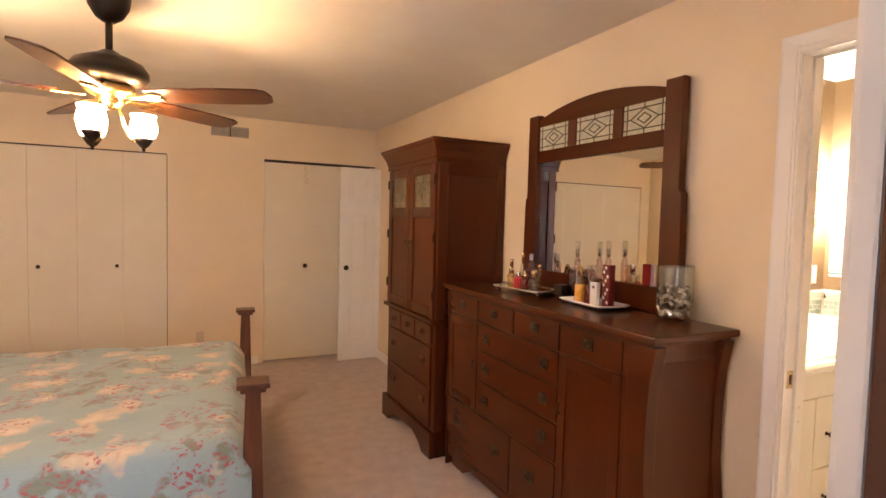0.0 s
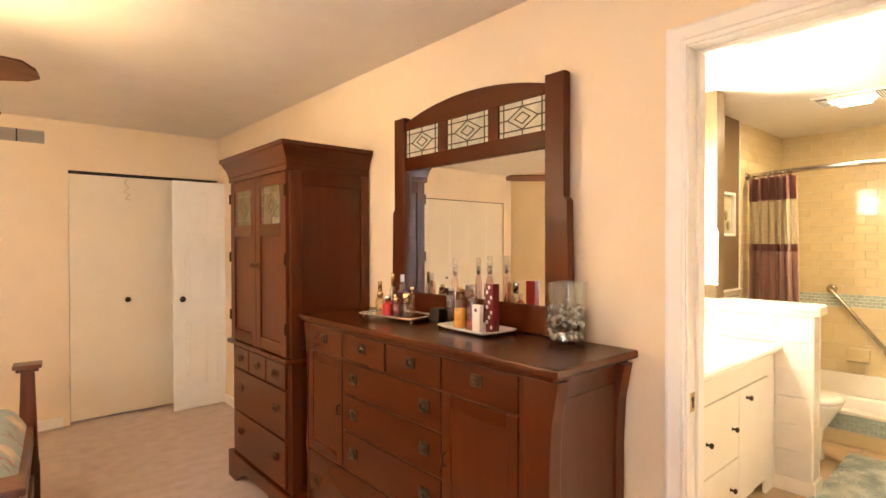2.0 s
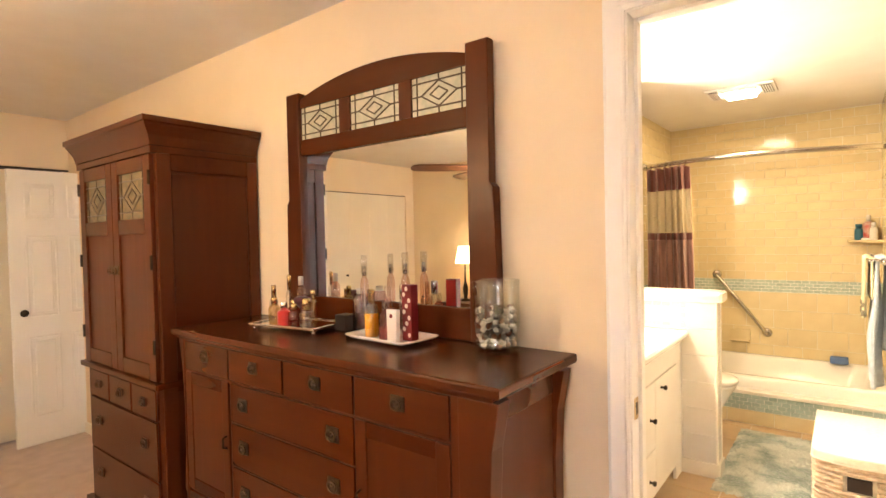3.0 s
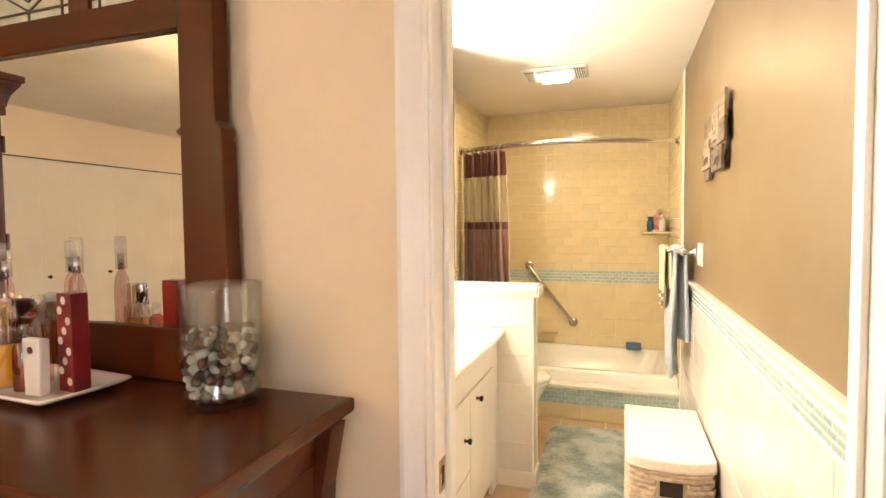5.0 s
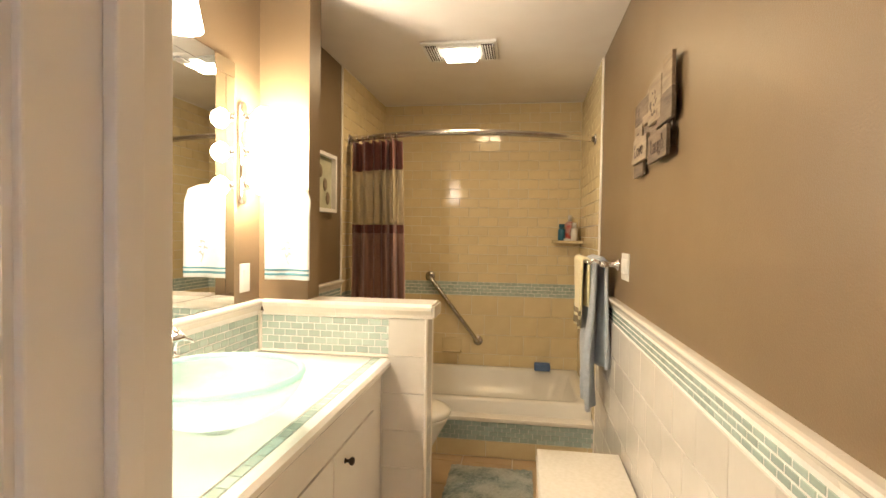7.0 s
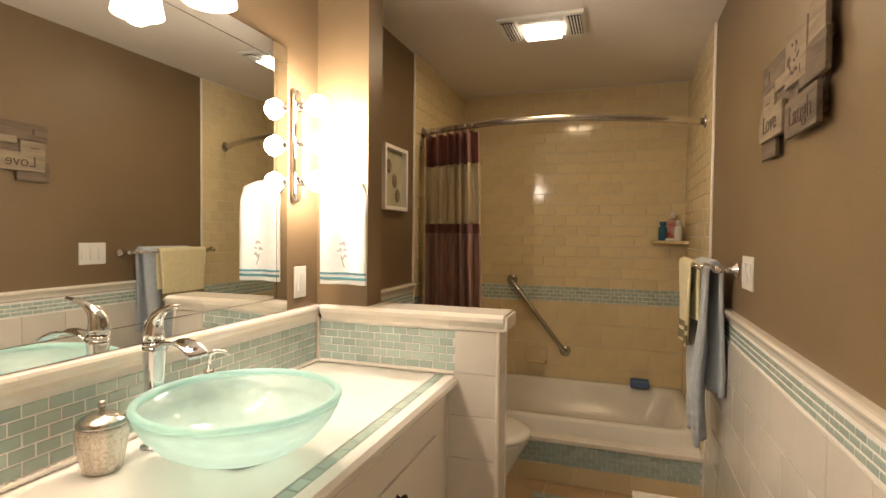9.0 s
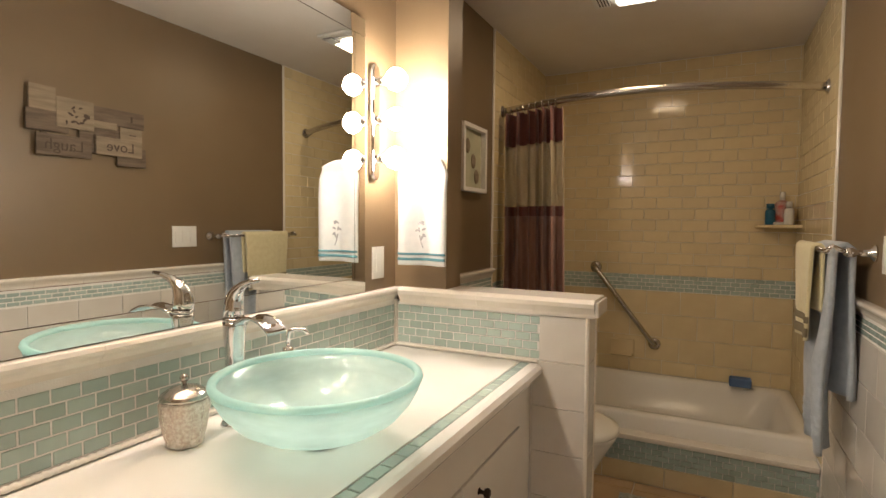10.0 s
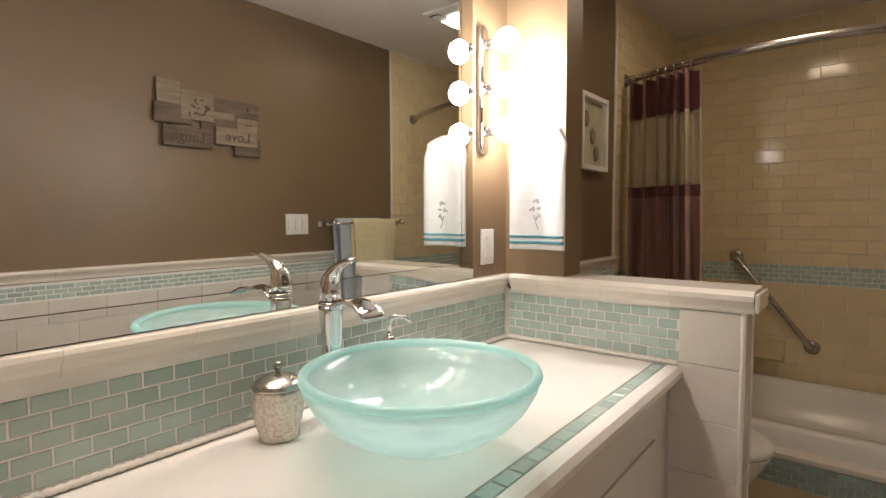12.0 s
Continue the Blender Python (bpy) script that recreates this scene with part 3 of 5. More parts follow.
for k in range(5):
    a = 258 + 72 * k
    m = pose(0, 0, -0.44, 0, 0, a) @ pose(0, 0, 0, -12, 0, 0)
    outline = [(0.18, -0.052), (0.30, -0.064), (0.50, -0.070), (0.66, -0.066), (0.70, -0.048), (0.713, 0.0), (0.70, 0.048), (0.66, 0.066), (0.50, 0.070), (0.30, 0.064), (0.18, 0.052)]
    bm = prism(outline, "z", -0.004, 0.004)
    bmesh.ops.transform(bm, matrix=m, verts=bm.verts[:])
    blade = part("blade", bm, BLADE, fan, "walnut fan blade")
    bm = prism([(0.085, -0.018), (0.14, -0.012), (0.20, -0.034), (0.245, -0.02), (0.225, 0), (0.245, 0.02), (0.20, 0.034), (0.14, 0.012), (0.085, 0.018)], "z", -0.014, -0.006, bevel=0.002)
    bmesh.ops.transform(bm, matrix=m, verts=bm.verts[:])
    part("blade_iron", bm, BRASS, blade, "scrolled brass blade iron")
for k in range(3):
    a = radians(247 + 120 * k)
    ca, sa = math.cos(a), math.sin(a)
    arm = part("arm", tube([(0.03 * ca, 0.03 * sa, -0.47), (0.05 * ca, 0.05 * sa, -0.545), (0.068 * ca, 0.068 * sa, -0.61), (0.095 * ca, 0.095 * sa, -0.63), (0.127 * ca, 0.127 * sa, -0.62)], 0.006, 10), BRASS, fan, "curved brass lamp arm", True)
    at = pose(0.127 * ca, 0.127 * sa, -0.635)
    shade = part("shade", lathe([(0.022, 0.018), (0.045, 0.03), (0.056, 0.06), (0.052, 0.09), (0.046, 0.105), (0.052, 0.125), (0.050, 0.126), (0.043, 0.105), (0.049, 0.09), (0.053, 0.06), (0.042, 0.032), (0.02, 0.02)], 24, m=at), OPAL, arm, "lit white glass shade", True)
    part("cup", lathe([(0, -0.035), (0.008, -0.03), (0.006, -0.02), (0.018, -0.012), (0.030, 0.004), (0.040, 0.022), (0.036, 0.024), (0.02, 0.012), (0, 0.010)], 20, m=at), BRONZE, arm, "dark bronze lamp cup", True)
    lamp("fan_bulb", "POINT", pose(FX + 0.127 * ca, FY + 0.127 * sa, CE - 0.53), 13, WARM, 0.035)

# ---- dresser, mirror, armoire ----


def pull(parent, x, y, z, w=0.05):
    """Arts-and-crafts plate with a swinging oval ring, on a front that faces -x."""
    p = part("handle", box(x - 0.004, x, y - w / 2, y + w / 2, z - w * 0.42, z + w * 0.42, 0.0015), PULL, parent, "dark bronze ring pull")
    ring = [(x - 0.010, y + w * 0.34 * math.cos(a), z - 0.002 + w * 0.28 * math.sin(a)) for a in (2 * math.pi * k / 18 for k in range(18))]
    part("ring", tube(ring, 0.0035, 8, closed=True), PULL, p, "", True)
    part("post", lathe([(0, 0), (0.008, 0), (0.008, 0.008), (0.004, 0.012), (0, 0.012)], 12, m=pose(x - 0.002, y, z, 0, -90, 0)), PULL, p)


def front_panel(name, x, y0, y1, z0, z1, parent, mat, raised=True, label=""):
    """A drawer or door front facing -x: a slab with a fine bead round it, or a frame about a sunk panel."""
    part("gap_shade", box(x - 0.0012, x + 0.001, y0 - 0.0015, y1 + 0.0015, z0 - 0.0015, z1 + 0.0015), GROOVE, parent)
    if raised:
        return part(name, box(x - 0.006, x + 0.012, y0, y1, z0, z1, 0.003), mat, parent, label)
    w = 0.045
    d = part(name, box(x - 0.0015, x + 0.010, y0 + w, y1 - w, z0 + w, z1 - w), mat, parent, label)
    for a, b in ((y0, y0 + w), (y1 - w, y1)):
        part("stile", box(x - 0.006, x + 0.012, a, b, z0, z1, 0.002), mat, d)
    for a, b in ((z0, z0 + w), (z1 - w, z1)):
        part("rail", box(x - 0.006, x + 0.012, y0 + w, y1 - w, a, b, 0.002), CHERRY_H, d)
    return d


DX0, DX1, DYA, DYB, DH = 1.622, 2.055, 1.385, 2.955, 1.082
dresser = thing("dresser", "wide cherry dresser with drawers, two doors and bronze pulls", "dresser", (0, 0, 0))
F = DX0 + 0.03
body = part("body", box(F, DX1 - 0.004, DYA + 0.075, DYB - 0.075, 0.07, DH - 0.03, 0.002), CHERRY, dresser)
top = part("top", prism([(DX0, DYA), (DX1, DYA), (DX1, DYB), (DX0, DYB)], "z", DH - 0.028, DH, bevel=0.007), CHERRY_H, dresser, "polished cherry top")
part("moulding", box(F - 0.012, DX1 - 0.006, DYA + 0.03, DYB - 0.03, DH - 0.043, DH - 0.0285, 0.003), CHERRY_H, dresser)
for y0, y1, s in ((DYA + 0.055, DYA + 0.073, 1), (DYB - 0.073, DYB - 0.055, -1)):
    side = part("side_panel", box(F + 0.05, DX1 - 0.056, y0, y1, 0.09, DH - 0.044), CHERRY, dresser)
    part("side_rail", box(F + 0.05, DX1 - 0.056, y0 - 0.006, y1 + 0.006, DH - 0.11, DH - 0.044, 0.002), CHERRY_H, side)
    part("side_rail", box(F + 0.05, DX1 - 0.056, y0 - 0.006, y1 + 0.006, 0.07, 0.17, 0.002), CHERRY_H, side)
# corner posts with corbels that swing out under the top
for x0, x1 in ((F - 0.006, F + 0.049), (DX1 - 0.055, DX1 - 0.002)):
    for ya, sg in ((DYA + 0.075, 1), (DYB - 0.075, -1)):
        inn = 0.062 if sg > 0 else -0.019
        pts = [(ya + sg * inn, 0.0), (ya - sg * 0.028, 0.0), (ya - sg * 0.030, 0.40), (ya - sg * 0.046, 0.42), (ya - sg * 0.040, 0.47), (ya - sg * 0.028, 0.58), (ya - sg * 0.028, 0.78), (ya - sg * 0.036, 0.92), (ya - sg * 0.055, 1.02), (ya - sg * 0.058, DH - 0.044), (ya + sg * inn, DH - 0.044)]
        part("leg", prism(pts, "x", x0, x1, bevel=0.003), CHERRY, dresser)
cols = (1.545, 1.897, 2.238, 2.570, 2.895)
for y0, y1 in zip(cols, cols[1:]):
    d = front_panel("drawer", F, y0 + 0.004, y1 - 0.004, 0.918, 1.032, dresser, CHERRY_H)
    pull(d, F - 0.006, (y0 + y1) / 2, 0.985)
for z0, z1 in ((0.768, 0.908), (0.606, 0.760), (0.434, 0.598)):
    d = front_panel("drawer", F, cols[1] + 0.004, cols[3] - 0.014, z0, z1, dresser, CHERRY_H)
    for y in (1.99, 2.475):
        pull(d, F - 0.006, y, (z0 + z1) / 2 + 0.004, 0.055)
for y0, y1, ky in ((cols[0] + 0.004, cols[1] - 0.004, cols[1] - 0.022), (cols[3] + 0.004, cols[4] - 0.004, cols[3] + 0.022)):
    d = front_panel("door", F, y0, y1, 0.434 if y0 > 2 else 0.16, 0.908, dresser, CHERRY, False, "cherry door with a sunk panel")
    part("handle", tube([(F - 0.006, ky, 0.66), (F - 0.022, ky, 0.665), (F - 0.022, ky, 0.70), (F - 0.006, ky, 0.705)], 0.004, 8), BRONZE, d, "dark bronze pull", True)
for y0, y1 in ((2.238, cols[4]), (1.897, 2.238)):
    d = front_panel("drawer", F, y0 + 0.004, y1 - 0.004, 0.13, 0.424, dresser, CHERRY_H)
    pull(d, F - 0.006, y0 + (y1 - y0) * (0.85 if y0 > 2.2 else 0.5), 0.30, 0.055)
    if y0 > 2.2:
        pull(d, F - 0.006, y0 + 0.12, 0.30, 0.055)
base = [(DYA + 0.137, 0.125), (DYA + 0.137, 0.03), (DYA + 0.26, 0.03), (DYA + 0.34, 0.075), (DYB - 0.34, 0.075), (DYB - 0.26, 0.03), (DYB - 0.137, 0.03), (DYB - 0.137, 0.125)]
part("apron", prism(base, "x", F - 0.004, F + 0.02, bevel=0.002), CHERRY_H, dresser)

MX = 2.03
mirror = thing("dresser_mirror", "arched cherry dresser mirror with three leaded glass panes", "mirror", (0, 0, 0))
part("mirror_pane", box(MX + 0.006, MX + 0.012, 1.72, 2.612, 1.17, 1.80), MIRROR, mirror, "silvered mirror pane")
part("backing", box(MX + 0.013, MX + 0.020, 1.70, 2.63, 1.086, 2.03), GROOVE, mirror)
for ya, yb, sg in ((1.648, 1.733, -1), (2.597, 2.677, 1)):
    o, i = (ya, yb) if sg < 0 else (yb, ya)
    pts = [(i, DH + 0.003), (o + sg * 0.022, DH + 0.003), (o + sg * 0.020, 1.30), (o + sg * 0.014, 1.585), (o, 1.60), (o, 2.052), (i, 2.052)]
    part("post", prism(pts, "x", MX - 0.016, MX + 0.024, bevel=0.004), CHERRY, mirror)
part("lower_rail", box(MX - 0.006, MX + 0.02, 1.734, 2.596, DH + 0.003, 1.193, 0.004), CHERRY_H, mirror)
part("middle_rail", box(MX - 0.008, MX + 0.02, 1.734, 2.596, 1.785, 1.853, 0.004), CHERRY_H, mirror)
arch = [(1.734 + 0.862 * k / 20, 2.025 + 0.062 * (1 - ((k - 10) / 10) ** 2)) for k in range(21)]
part("top_rail", prism([(2.596, 1.986), (1.734, 1.986)] + arch, "x", MX - 0.008, MX + 0.02, bevel=0.003), CHERRY_H, mirror, "arched top rail")
panes = ((1.734, 1.974), (2.033, 2.290), (2.352, 2.596))
for y0, y1 in ((1.974, 2.033), (2.290, 2.352)):
    part("stile", box(MX - 0.007, MX + 0.019, y0, y1, 1.853, 1.986, 0.003), CHERRY, mirror)


def leaded(parent, x, y0, y1, z0, z1, r=0.0028):
    """Lead lines of a leaded pane: a border grid and a doubled diamond."""
    yc, zc, w, h = (y0 + y1) / 2, (z0 + z1) / 2, y1 - y0, z1 - z0
    lines = [((y0, z0 + h * 0.16), (y1, z0 + h * 0.16)), ((y0, z1 - h * 0.16), (y1, z1 - h * 0.16)), ((y0 + w * 0.10, z0), (y0 + w * 0.10, z1)), ((y1 - w * 0.10, z0), (y1 - w * 0.10, z1)),
             ((yc, z0), (yc, z0 + h * 0.2)), ((yc, z1), (yc, z1 - h * 0.2)), ((y0, zc), (yc - w * 0.32, zc)), ((y1, zc), (yc + w * 0.32, zc))]
    for a, b in ((0.32, 0.33), (0.16, 0.17)):
        c = [(yc - w * a, zc), (yc, zc + h * b), (yc + w * a, zc), (yc, zc - h * b)]
        lines += list(zip(c, c[1:] + c[:1]))
    for p, q in lines:
        part("lead", tube([(x, *p), (x, *q)], r, 6), LEAD, parent)


for y0, y1 in panes:
    p = part("leaded_pane", box(MX + 0.002, MX + 0.006, y0, y1, 1.853, 1.986), STAINED, mirror, "pale leaded glass pane")
    leaded(p, MX, y0, y1, 1.853, 1.986)

AX0, AX1, AYA, AYB, AH = 1.592, 2.068, 3.002, 3.80, 1.942
arm = thing("armoire", "tall cherry armoire with two doors above drawers", "armoire", (0, 0, 0))
part("body", box(AX0 + 0.012, AX1, AYA, AYB, 0.10, 1.80, 0.003), CHERRY, arm)
bm = box(AX0 - 0.01, AX1, AYA - 0.012, AYB + 0.012, 1.80, 1.83, 0.004)
bmesh.ops.recalc_face_normals(bm, faces=bm.faces[:])
sec = [(0.0, 1.831), (0.012, 1.831), (0.015, 1.85), (0.021, 1.87), (0.033, 1.892), (0.043, 1.908), (0.044, 1.916), (0.052, 1.920), (0.052, AH), (0.0, AH)]


def cornice():
    """A moulded section carried round three sides with mitred corners."""
    out = bmesh.new()
    rings = []
    for cx, cy, sx, sy in ((AX1, AYA, 0, -1), (AX0, AYA, -1, -1), (AX0, AYB, -1, 1), (AX1, AYB, 0, 1)):
        rings.append([out.verts.new((cx + sx * o, cy + sy * o, z)) for o, z in sec])
    n = len(sec)
    for a, b in zip(rings, rings[1:]):
        for i in range(n):
            out.faces.new((a[i], a[(i + 1) % n], b[(i + 1) % n], b[i]))
    out.faces.new(rings[0])
    out.faces.new(rings[-1])
    box(AX0 + 0.002, AX1 - 0.001, AYA + 0.002, AYB - 0.002, AH - 0.03, AH - 0.002, bm=out)
    bmesh.ops.recalc_face_normals(out, faces=out.faces[:])
    return out


part("frieze", bm, CHERRY_H, arm)
part("cornice", cornice(), CHERRY_H, arm, "moulded cornice")
sd = part("side_panel", box(AX0 + 0.075, AX1 - 0.06, AYA - 0.004, AYA + 0.004, 0.90, 1.72, 0.001), CHERRY, arm)
for x0, x1, z0, z1 in ((AX0 + 0.012, AX0 + 0.07, 0.11, 1.80), (AX1 - 0.055, AX1 - 0.002, 0.11, 1.80)):
    part("side_stile", box(x0, x1, AYA - 0.012, AYA - 0.0005, z0, z1, 0.003), CHERRY, arm)
for z0, z1 in ((1.73, 1.80), (0.80, 0.88), (0.11, 0.20)):
    part("side_rail", box(AX0 + 0.07, AX1 - 0.055, AYA - 0.011, AYA - 0.0005, z0, z1, 0.003), CHERRY_H, arm)
ledge = part("waist_moulding", box(AX0 - 0.022, AX1 - 0.001, AYA - 0.022, AYB + 0.022, 0.825, 0.850, 0.007), CHERRY_H, arm)
mid = (AYA + AYB) / 2
for y0, y1, ky in ((AYA + 0.012, mid - 0.002, mid - 0.03), (mid + 0.002, AYB - 0.012, mid + 0.03)):
    w = 0.06
    d = part("door", box(AX0 + 0.004, AX0 + 0.011, y0 + w, y1 - w, 0.92, 1.47), CHERRY, arm, "cherry door with a leaded glass light")
    for a, b in ((y0, y0 + w), (y1 - w, y1)):
        part("stile", box(AX0 - 0.006, AX0 + 0.0115, a, b, 0.855, 1.795, 0.002), CHERRY, d)
    for z0, z1 in ((0.855, 0.92), (1.47, 1.535), (1.735, 1.795)):
        part("rail", box(AX0 - 0.006, AX0 + 0.0115, y0 + w, y1 - w, z0, z1, 0.002), CHERRY_H, d)
    g = part("leaded_pane", box(AX0 + 0.004, AX0 + 0.008, y0 + w, y1 - w, 1.535, 1.735), UNLITGLASS, d, "leaded glass pane coloured dark as unlit")
    leaded(d, AX0 + 0.003, y0 + w, y1 - w, 1.535, 1.735, 0.0025)
    pull(d, AX0 - 0.006, ky, 1.31, 0.05)
    oy = y0 if ky > y0 + 0.2 else y1
    for z in (1.0, 1.35, 1.70):
        part("hinge", tube([(AX0 - 0.010, oy, z - 0.03), (AX0 - 0.010, oy, z + 0.03)], 0.006, 8), BRONZE, d)
third = (AYB - AYA - 0.06) / 3
for k in range(3):
    y0 = AYA + 0.03 + k * third
    d = front_panel("drawer", AX0 + 0.004, y0 + 0.006, y0 + third - 0.006, 0.685, 0.812, arm, CHERRY_H)
    pull(d, AX0 - 0.002, y0 + third / 2, 0.75, 0.042)
for z0, z1 in ((0.430, 0.675), (0.175, 0.420)):
    d = front_panel("drawer", AX0 + 0.004, AYA + 0.036, AYB - 0.036, z0, z1, arm, CHERRY_H)
    for y in (AYA + 0.15, AYB - 0.15):
        pull(d, AX0 - 0.002, y, (z0 + z1) / 2 + 0.02, 0.05)
foot = [(AYA - 0.02, 0.16), (AYA - 0.02, 0.0), (AYA + 0.10, 0.0), (AYA + 0.14, 0.04), (AYA + 0.24, 0.085), (AYB - 0.24, 0.085), (AYB - 0.14, 0.04), (AYB - 0.10, 0.0), (AYB + 0.02, 0.0), (AYB + 0.02, 0.16)]
part("plinth", prism(foot, "x", AX0 - 0.018, AX0 + 0.012, bevel=0.004), CHERRY_H, arm, "bracket-footed plinth")
part("plinth_side", box(AX0 + 0.012, AX1, AYA - 0.02, AYA - 0.001, 0.0, 0.16, 0.004), CHERRY_H, arm)
part("plinth_side", box(AX0 + 0.012, AX1, AYB + 0.001, AYB + 0.02, 0.0, 0.16, 0.004), CHERRY_H, arm)

# ---- bathroom shell ----
HX, HY, HT, HTOP = 3.92, 1.345, 4.045, 1.078      # half wall: west face, free end, east face, top
CT, CF = 0.848, 1.50                              # counter top and front edge
GRT = 0.004
wall_n = built("wall_bath_north", box(2.13, 6.1, TY1, TY1 + 0.12, 0, CE), TAUPE, "taupe painted bathroom wall with tiled lower part", "wall")
wall_s = built("wall_bath_south", box(TX0, 6.1, TY0 - 0.12, TY0, 0, CE), TAUPE, "taupe painted bathroom wall with tiled lower part", "wall")
wall_e = built("wall_bath_east", box(TX1, 6.1, TY0, TY1, 0, CE), GROUT, "tub alcove back wall of cream subway tile", "wall")
half = built("wall_half", box(HX, HT, HY + 0.004, TY1, 0, HTOP - 0.06), GROUT, "tiled half wall between vanity and toilet", "half wall")
pier = built("pillar", box(HX + 0.002, HT - 0.002, 1.862, TY1, HTOP, CE), TAUPE, "taupe painted pier rising from the half wall", "pier")
# grout beds under the tiles
built("tile_bed", box(TX0 + 0.002, 4.945, TY0, TY0 + 0.005, 0, 1.02), GROUT, "grout bed of the tiled wainscot", "grout")
built("tile_bed", box(4.945, TX1, TY0, TY0 + 0.006, 0, CE), GROUT, "grout bed of the tub alcove", "grout")
built("tile_bed", box(4.93, TX1, TY1 - 0.006, TY1, 0, CE), GROUT, "grout bed of the tub alcove", "grout")
built("tile_bed", box(HT, 4.93, TY1 - 0.005, TY1, 0, 1.04), GROUT, "grout bed of the tiled wainscot", "grout")
built("tile_bed", box(TX0 + 0.004, HX, TY1 - 0.005, TY1, CT, 1.03), GROUT, "grout bed of the backsplash", "grout")


def rail_section(z, s, d):
    """Section of a glazed chair rail: (distance from the wall times s, height)."""
    return [(0, z - 0.048), (s * 0.010, z - 0.048), (s * 0.012, z - 0.036), (s * 0.018, z - 0.026), (s * (d - 0.004), z - 0.018), (s * d, z - 0.010), (s * (d - 0.003), z - 0.002), (s * (d - 0.010), z), (0, z)]


def rails(parent, x0, x1, wall, s, z, d=0.030, length=0.205):
    """Chair-rail pieces along x on the wall y = wall, sticking out by s."""
    x = x0
    while x < x1 - 0.01:
        e = min(x + length, x1)
        part("rail_tile", prism([(wall + p, q) for p, q in rail_section(z, s, d)], "x", x + 0.0004, e - 0.0004), RAIL, parent)
        x = e


rails(wall_s, TX0 + 0.004, 4.94, TY0, 1, 1.072)
rails(wall_n, TX0 + 0.01, HX - 0.001, TY1, -1, 1.076)
rails(wall_n, HT + 0.001, 4.925, TY1, -1, 1.076)
# cap of the half wall, its pieces along y with a moulded edge on the west, and a returned end
y = HY - 0.022
while y < TY1 - 0.032:
    e = min(y + 0.205, TY1 - 0.031)
    sec2 = [(HX + 0.012, 1.018), (HX - 0.012, 1.018), (HX - 0.014, 1.030), (HX - 0.020, 1.040), (HX - 0.028, 1.052), (HX - 0.030, 1.066), (HX - 0.024, 1.074), (HX - 0.012, HTOP), (HT + 0.016, HTOP), (HT + 0.022, 1.070), (HT + 0.020, 1.045), (HT + 0.010, 1.018)]
    part("cap_tile", prism(sec2, "y", y + 0.0004, e - 0.0004), RAIL, half, "glazed white cap tile")
    y = e
part("cap_end", box(HX - 0.022, HT + 0.018, HY - 0.034, HY - 0.0225, 1.022, HTOP - 0.006, 0.005), RAIL, half)
part("skirting_tile", box(HX - 0.014, HX - 0.001, HY - 0.014, CF + 0.06, 0.0, 0.085, 0.004), RAIL, half)
part("skirting_tile", box(HX, HT + 0.012, HY - 0.0145, HY + 0.003, 0.0, 0.0845, 0.004), RAIL, half)
part("corner_bead", tube([(HX - 0.001, HY + 0.003, 0.086), (HX - 0.001, HY + 0.003, 1.018)], 0.0075, 8), RAIL, half)
part("corner_bead", tube([(HT, HY + 0.003, 0.086), (HT, HY + 0.003, 1.018)], 0.0075, 8), RAIL, half)
# beads framing the backsplash
strand = [TX0 + 0.01 + 0.004 * k for k in range(int((HX - 0.016 - TX0) / 0.004) + 1)]
part("bead", tube([(x, TY1 - 0.010 + 0.0012 * math.sin(k * 1.57), CT + 0.008 + 0.0012 * math.cos(k * 1.57)) for k, x in enumerate(strand)], [0.0066 + 0.0011 * math.sin(k * 1.57) for k in range(len(strand))], 8), RAIL, wall_n, "rope-edged white bead", True)
part("bead", tube([(HX - 0.006, TY1 - 0.010, CT + 0.008), (HX - 0.006, CF + 0.01, CT + 0.008)], 0.006, 8), RAIL, half)
part("bead", tube([(HX - 0.006, TY1 - 0.010, CT + 0.008), (HX - 0.006, TY1 - 0.010, 1.028)], 0.008, 8), RAIL, half)

# ---- vanity ----
VF = CF + 0.025
van = thing("vanity_cabinet", "white painted vanity cabinet with doors and drawers", "cabinet", (0, 0, 0))
part("carcass", box(TX0 + 0.006, 3.785, VF + 0.019, TY1 - 0.002, 0.09, CT - 0.045), CABINET, van)
part("plinth", box(TX0 + 0.006, 3.785, VF + 0.07, TY1 - 0.01, 0.0, 0.0895), CABINET, van)
part("filler", box(3.787, HX - 0.001, VF + 0.012, VF + 0.03, 0.0, CT - 0.045), CABINET, van)
part("apron", box(TX0 + 0.006, 3.785, VF, VF + 0.0185, 0.683, CT - 0.0455, 0.002), CABINET, van)
for x0, x1, z0, z1, ks in ((3.345, 3.782, 0.10, 0.675, ((3.445, 0.62),)), (2.85, 3.338, 0.34, 0.675, ((2.943, 0.50), (3.253, 0.50))), (2.85, 3.338, 0.10, 0.333, ((2.943, 0.20), (3.232, 0.20))),
                           (2.42, 2.843, 0.10, 0.675, ((2.52, 0.62),))):
    d = part("door" if len(ks) == 1 else "drawer", box(x0, x1, VF, VF + 0.018, z0, z1, 0.003), CABINET, van)
    for kx, kz in ks:
        knob(d, (kx, VF, kz), r=0.014, mat=BRONZE)
ctr = built("countertop", box(TX0 + 0.005, HX - 0.001, CF + 0.075, TY1 - 0.006, CT - 0.044, CT - 0.0005, 0.001), COUNTER, "white solid countertop with an aqua glass strip", "countertop")
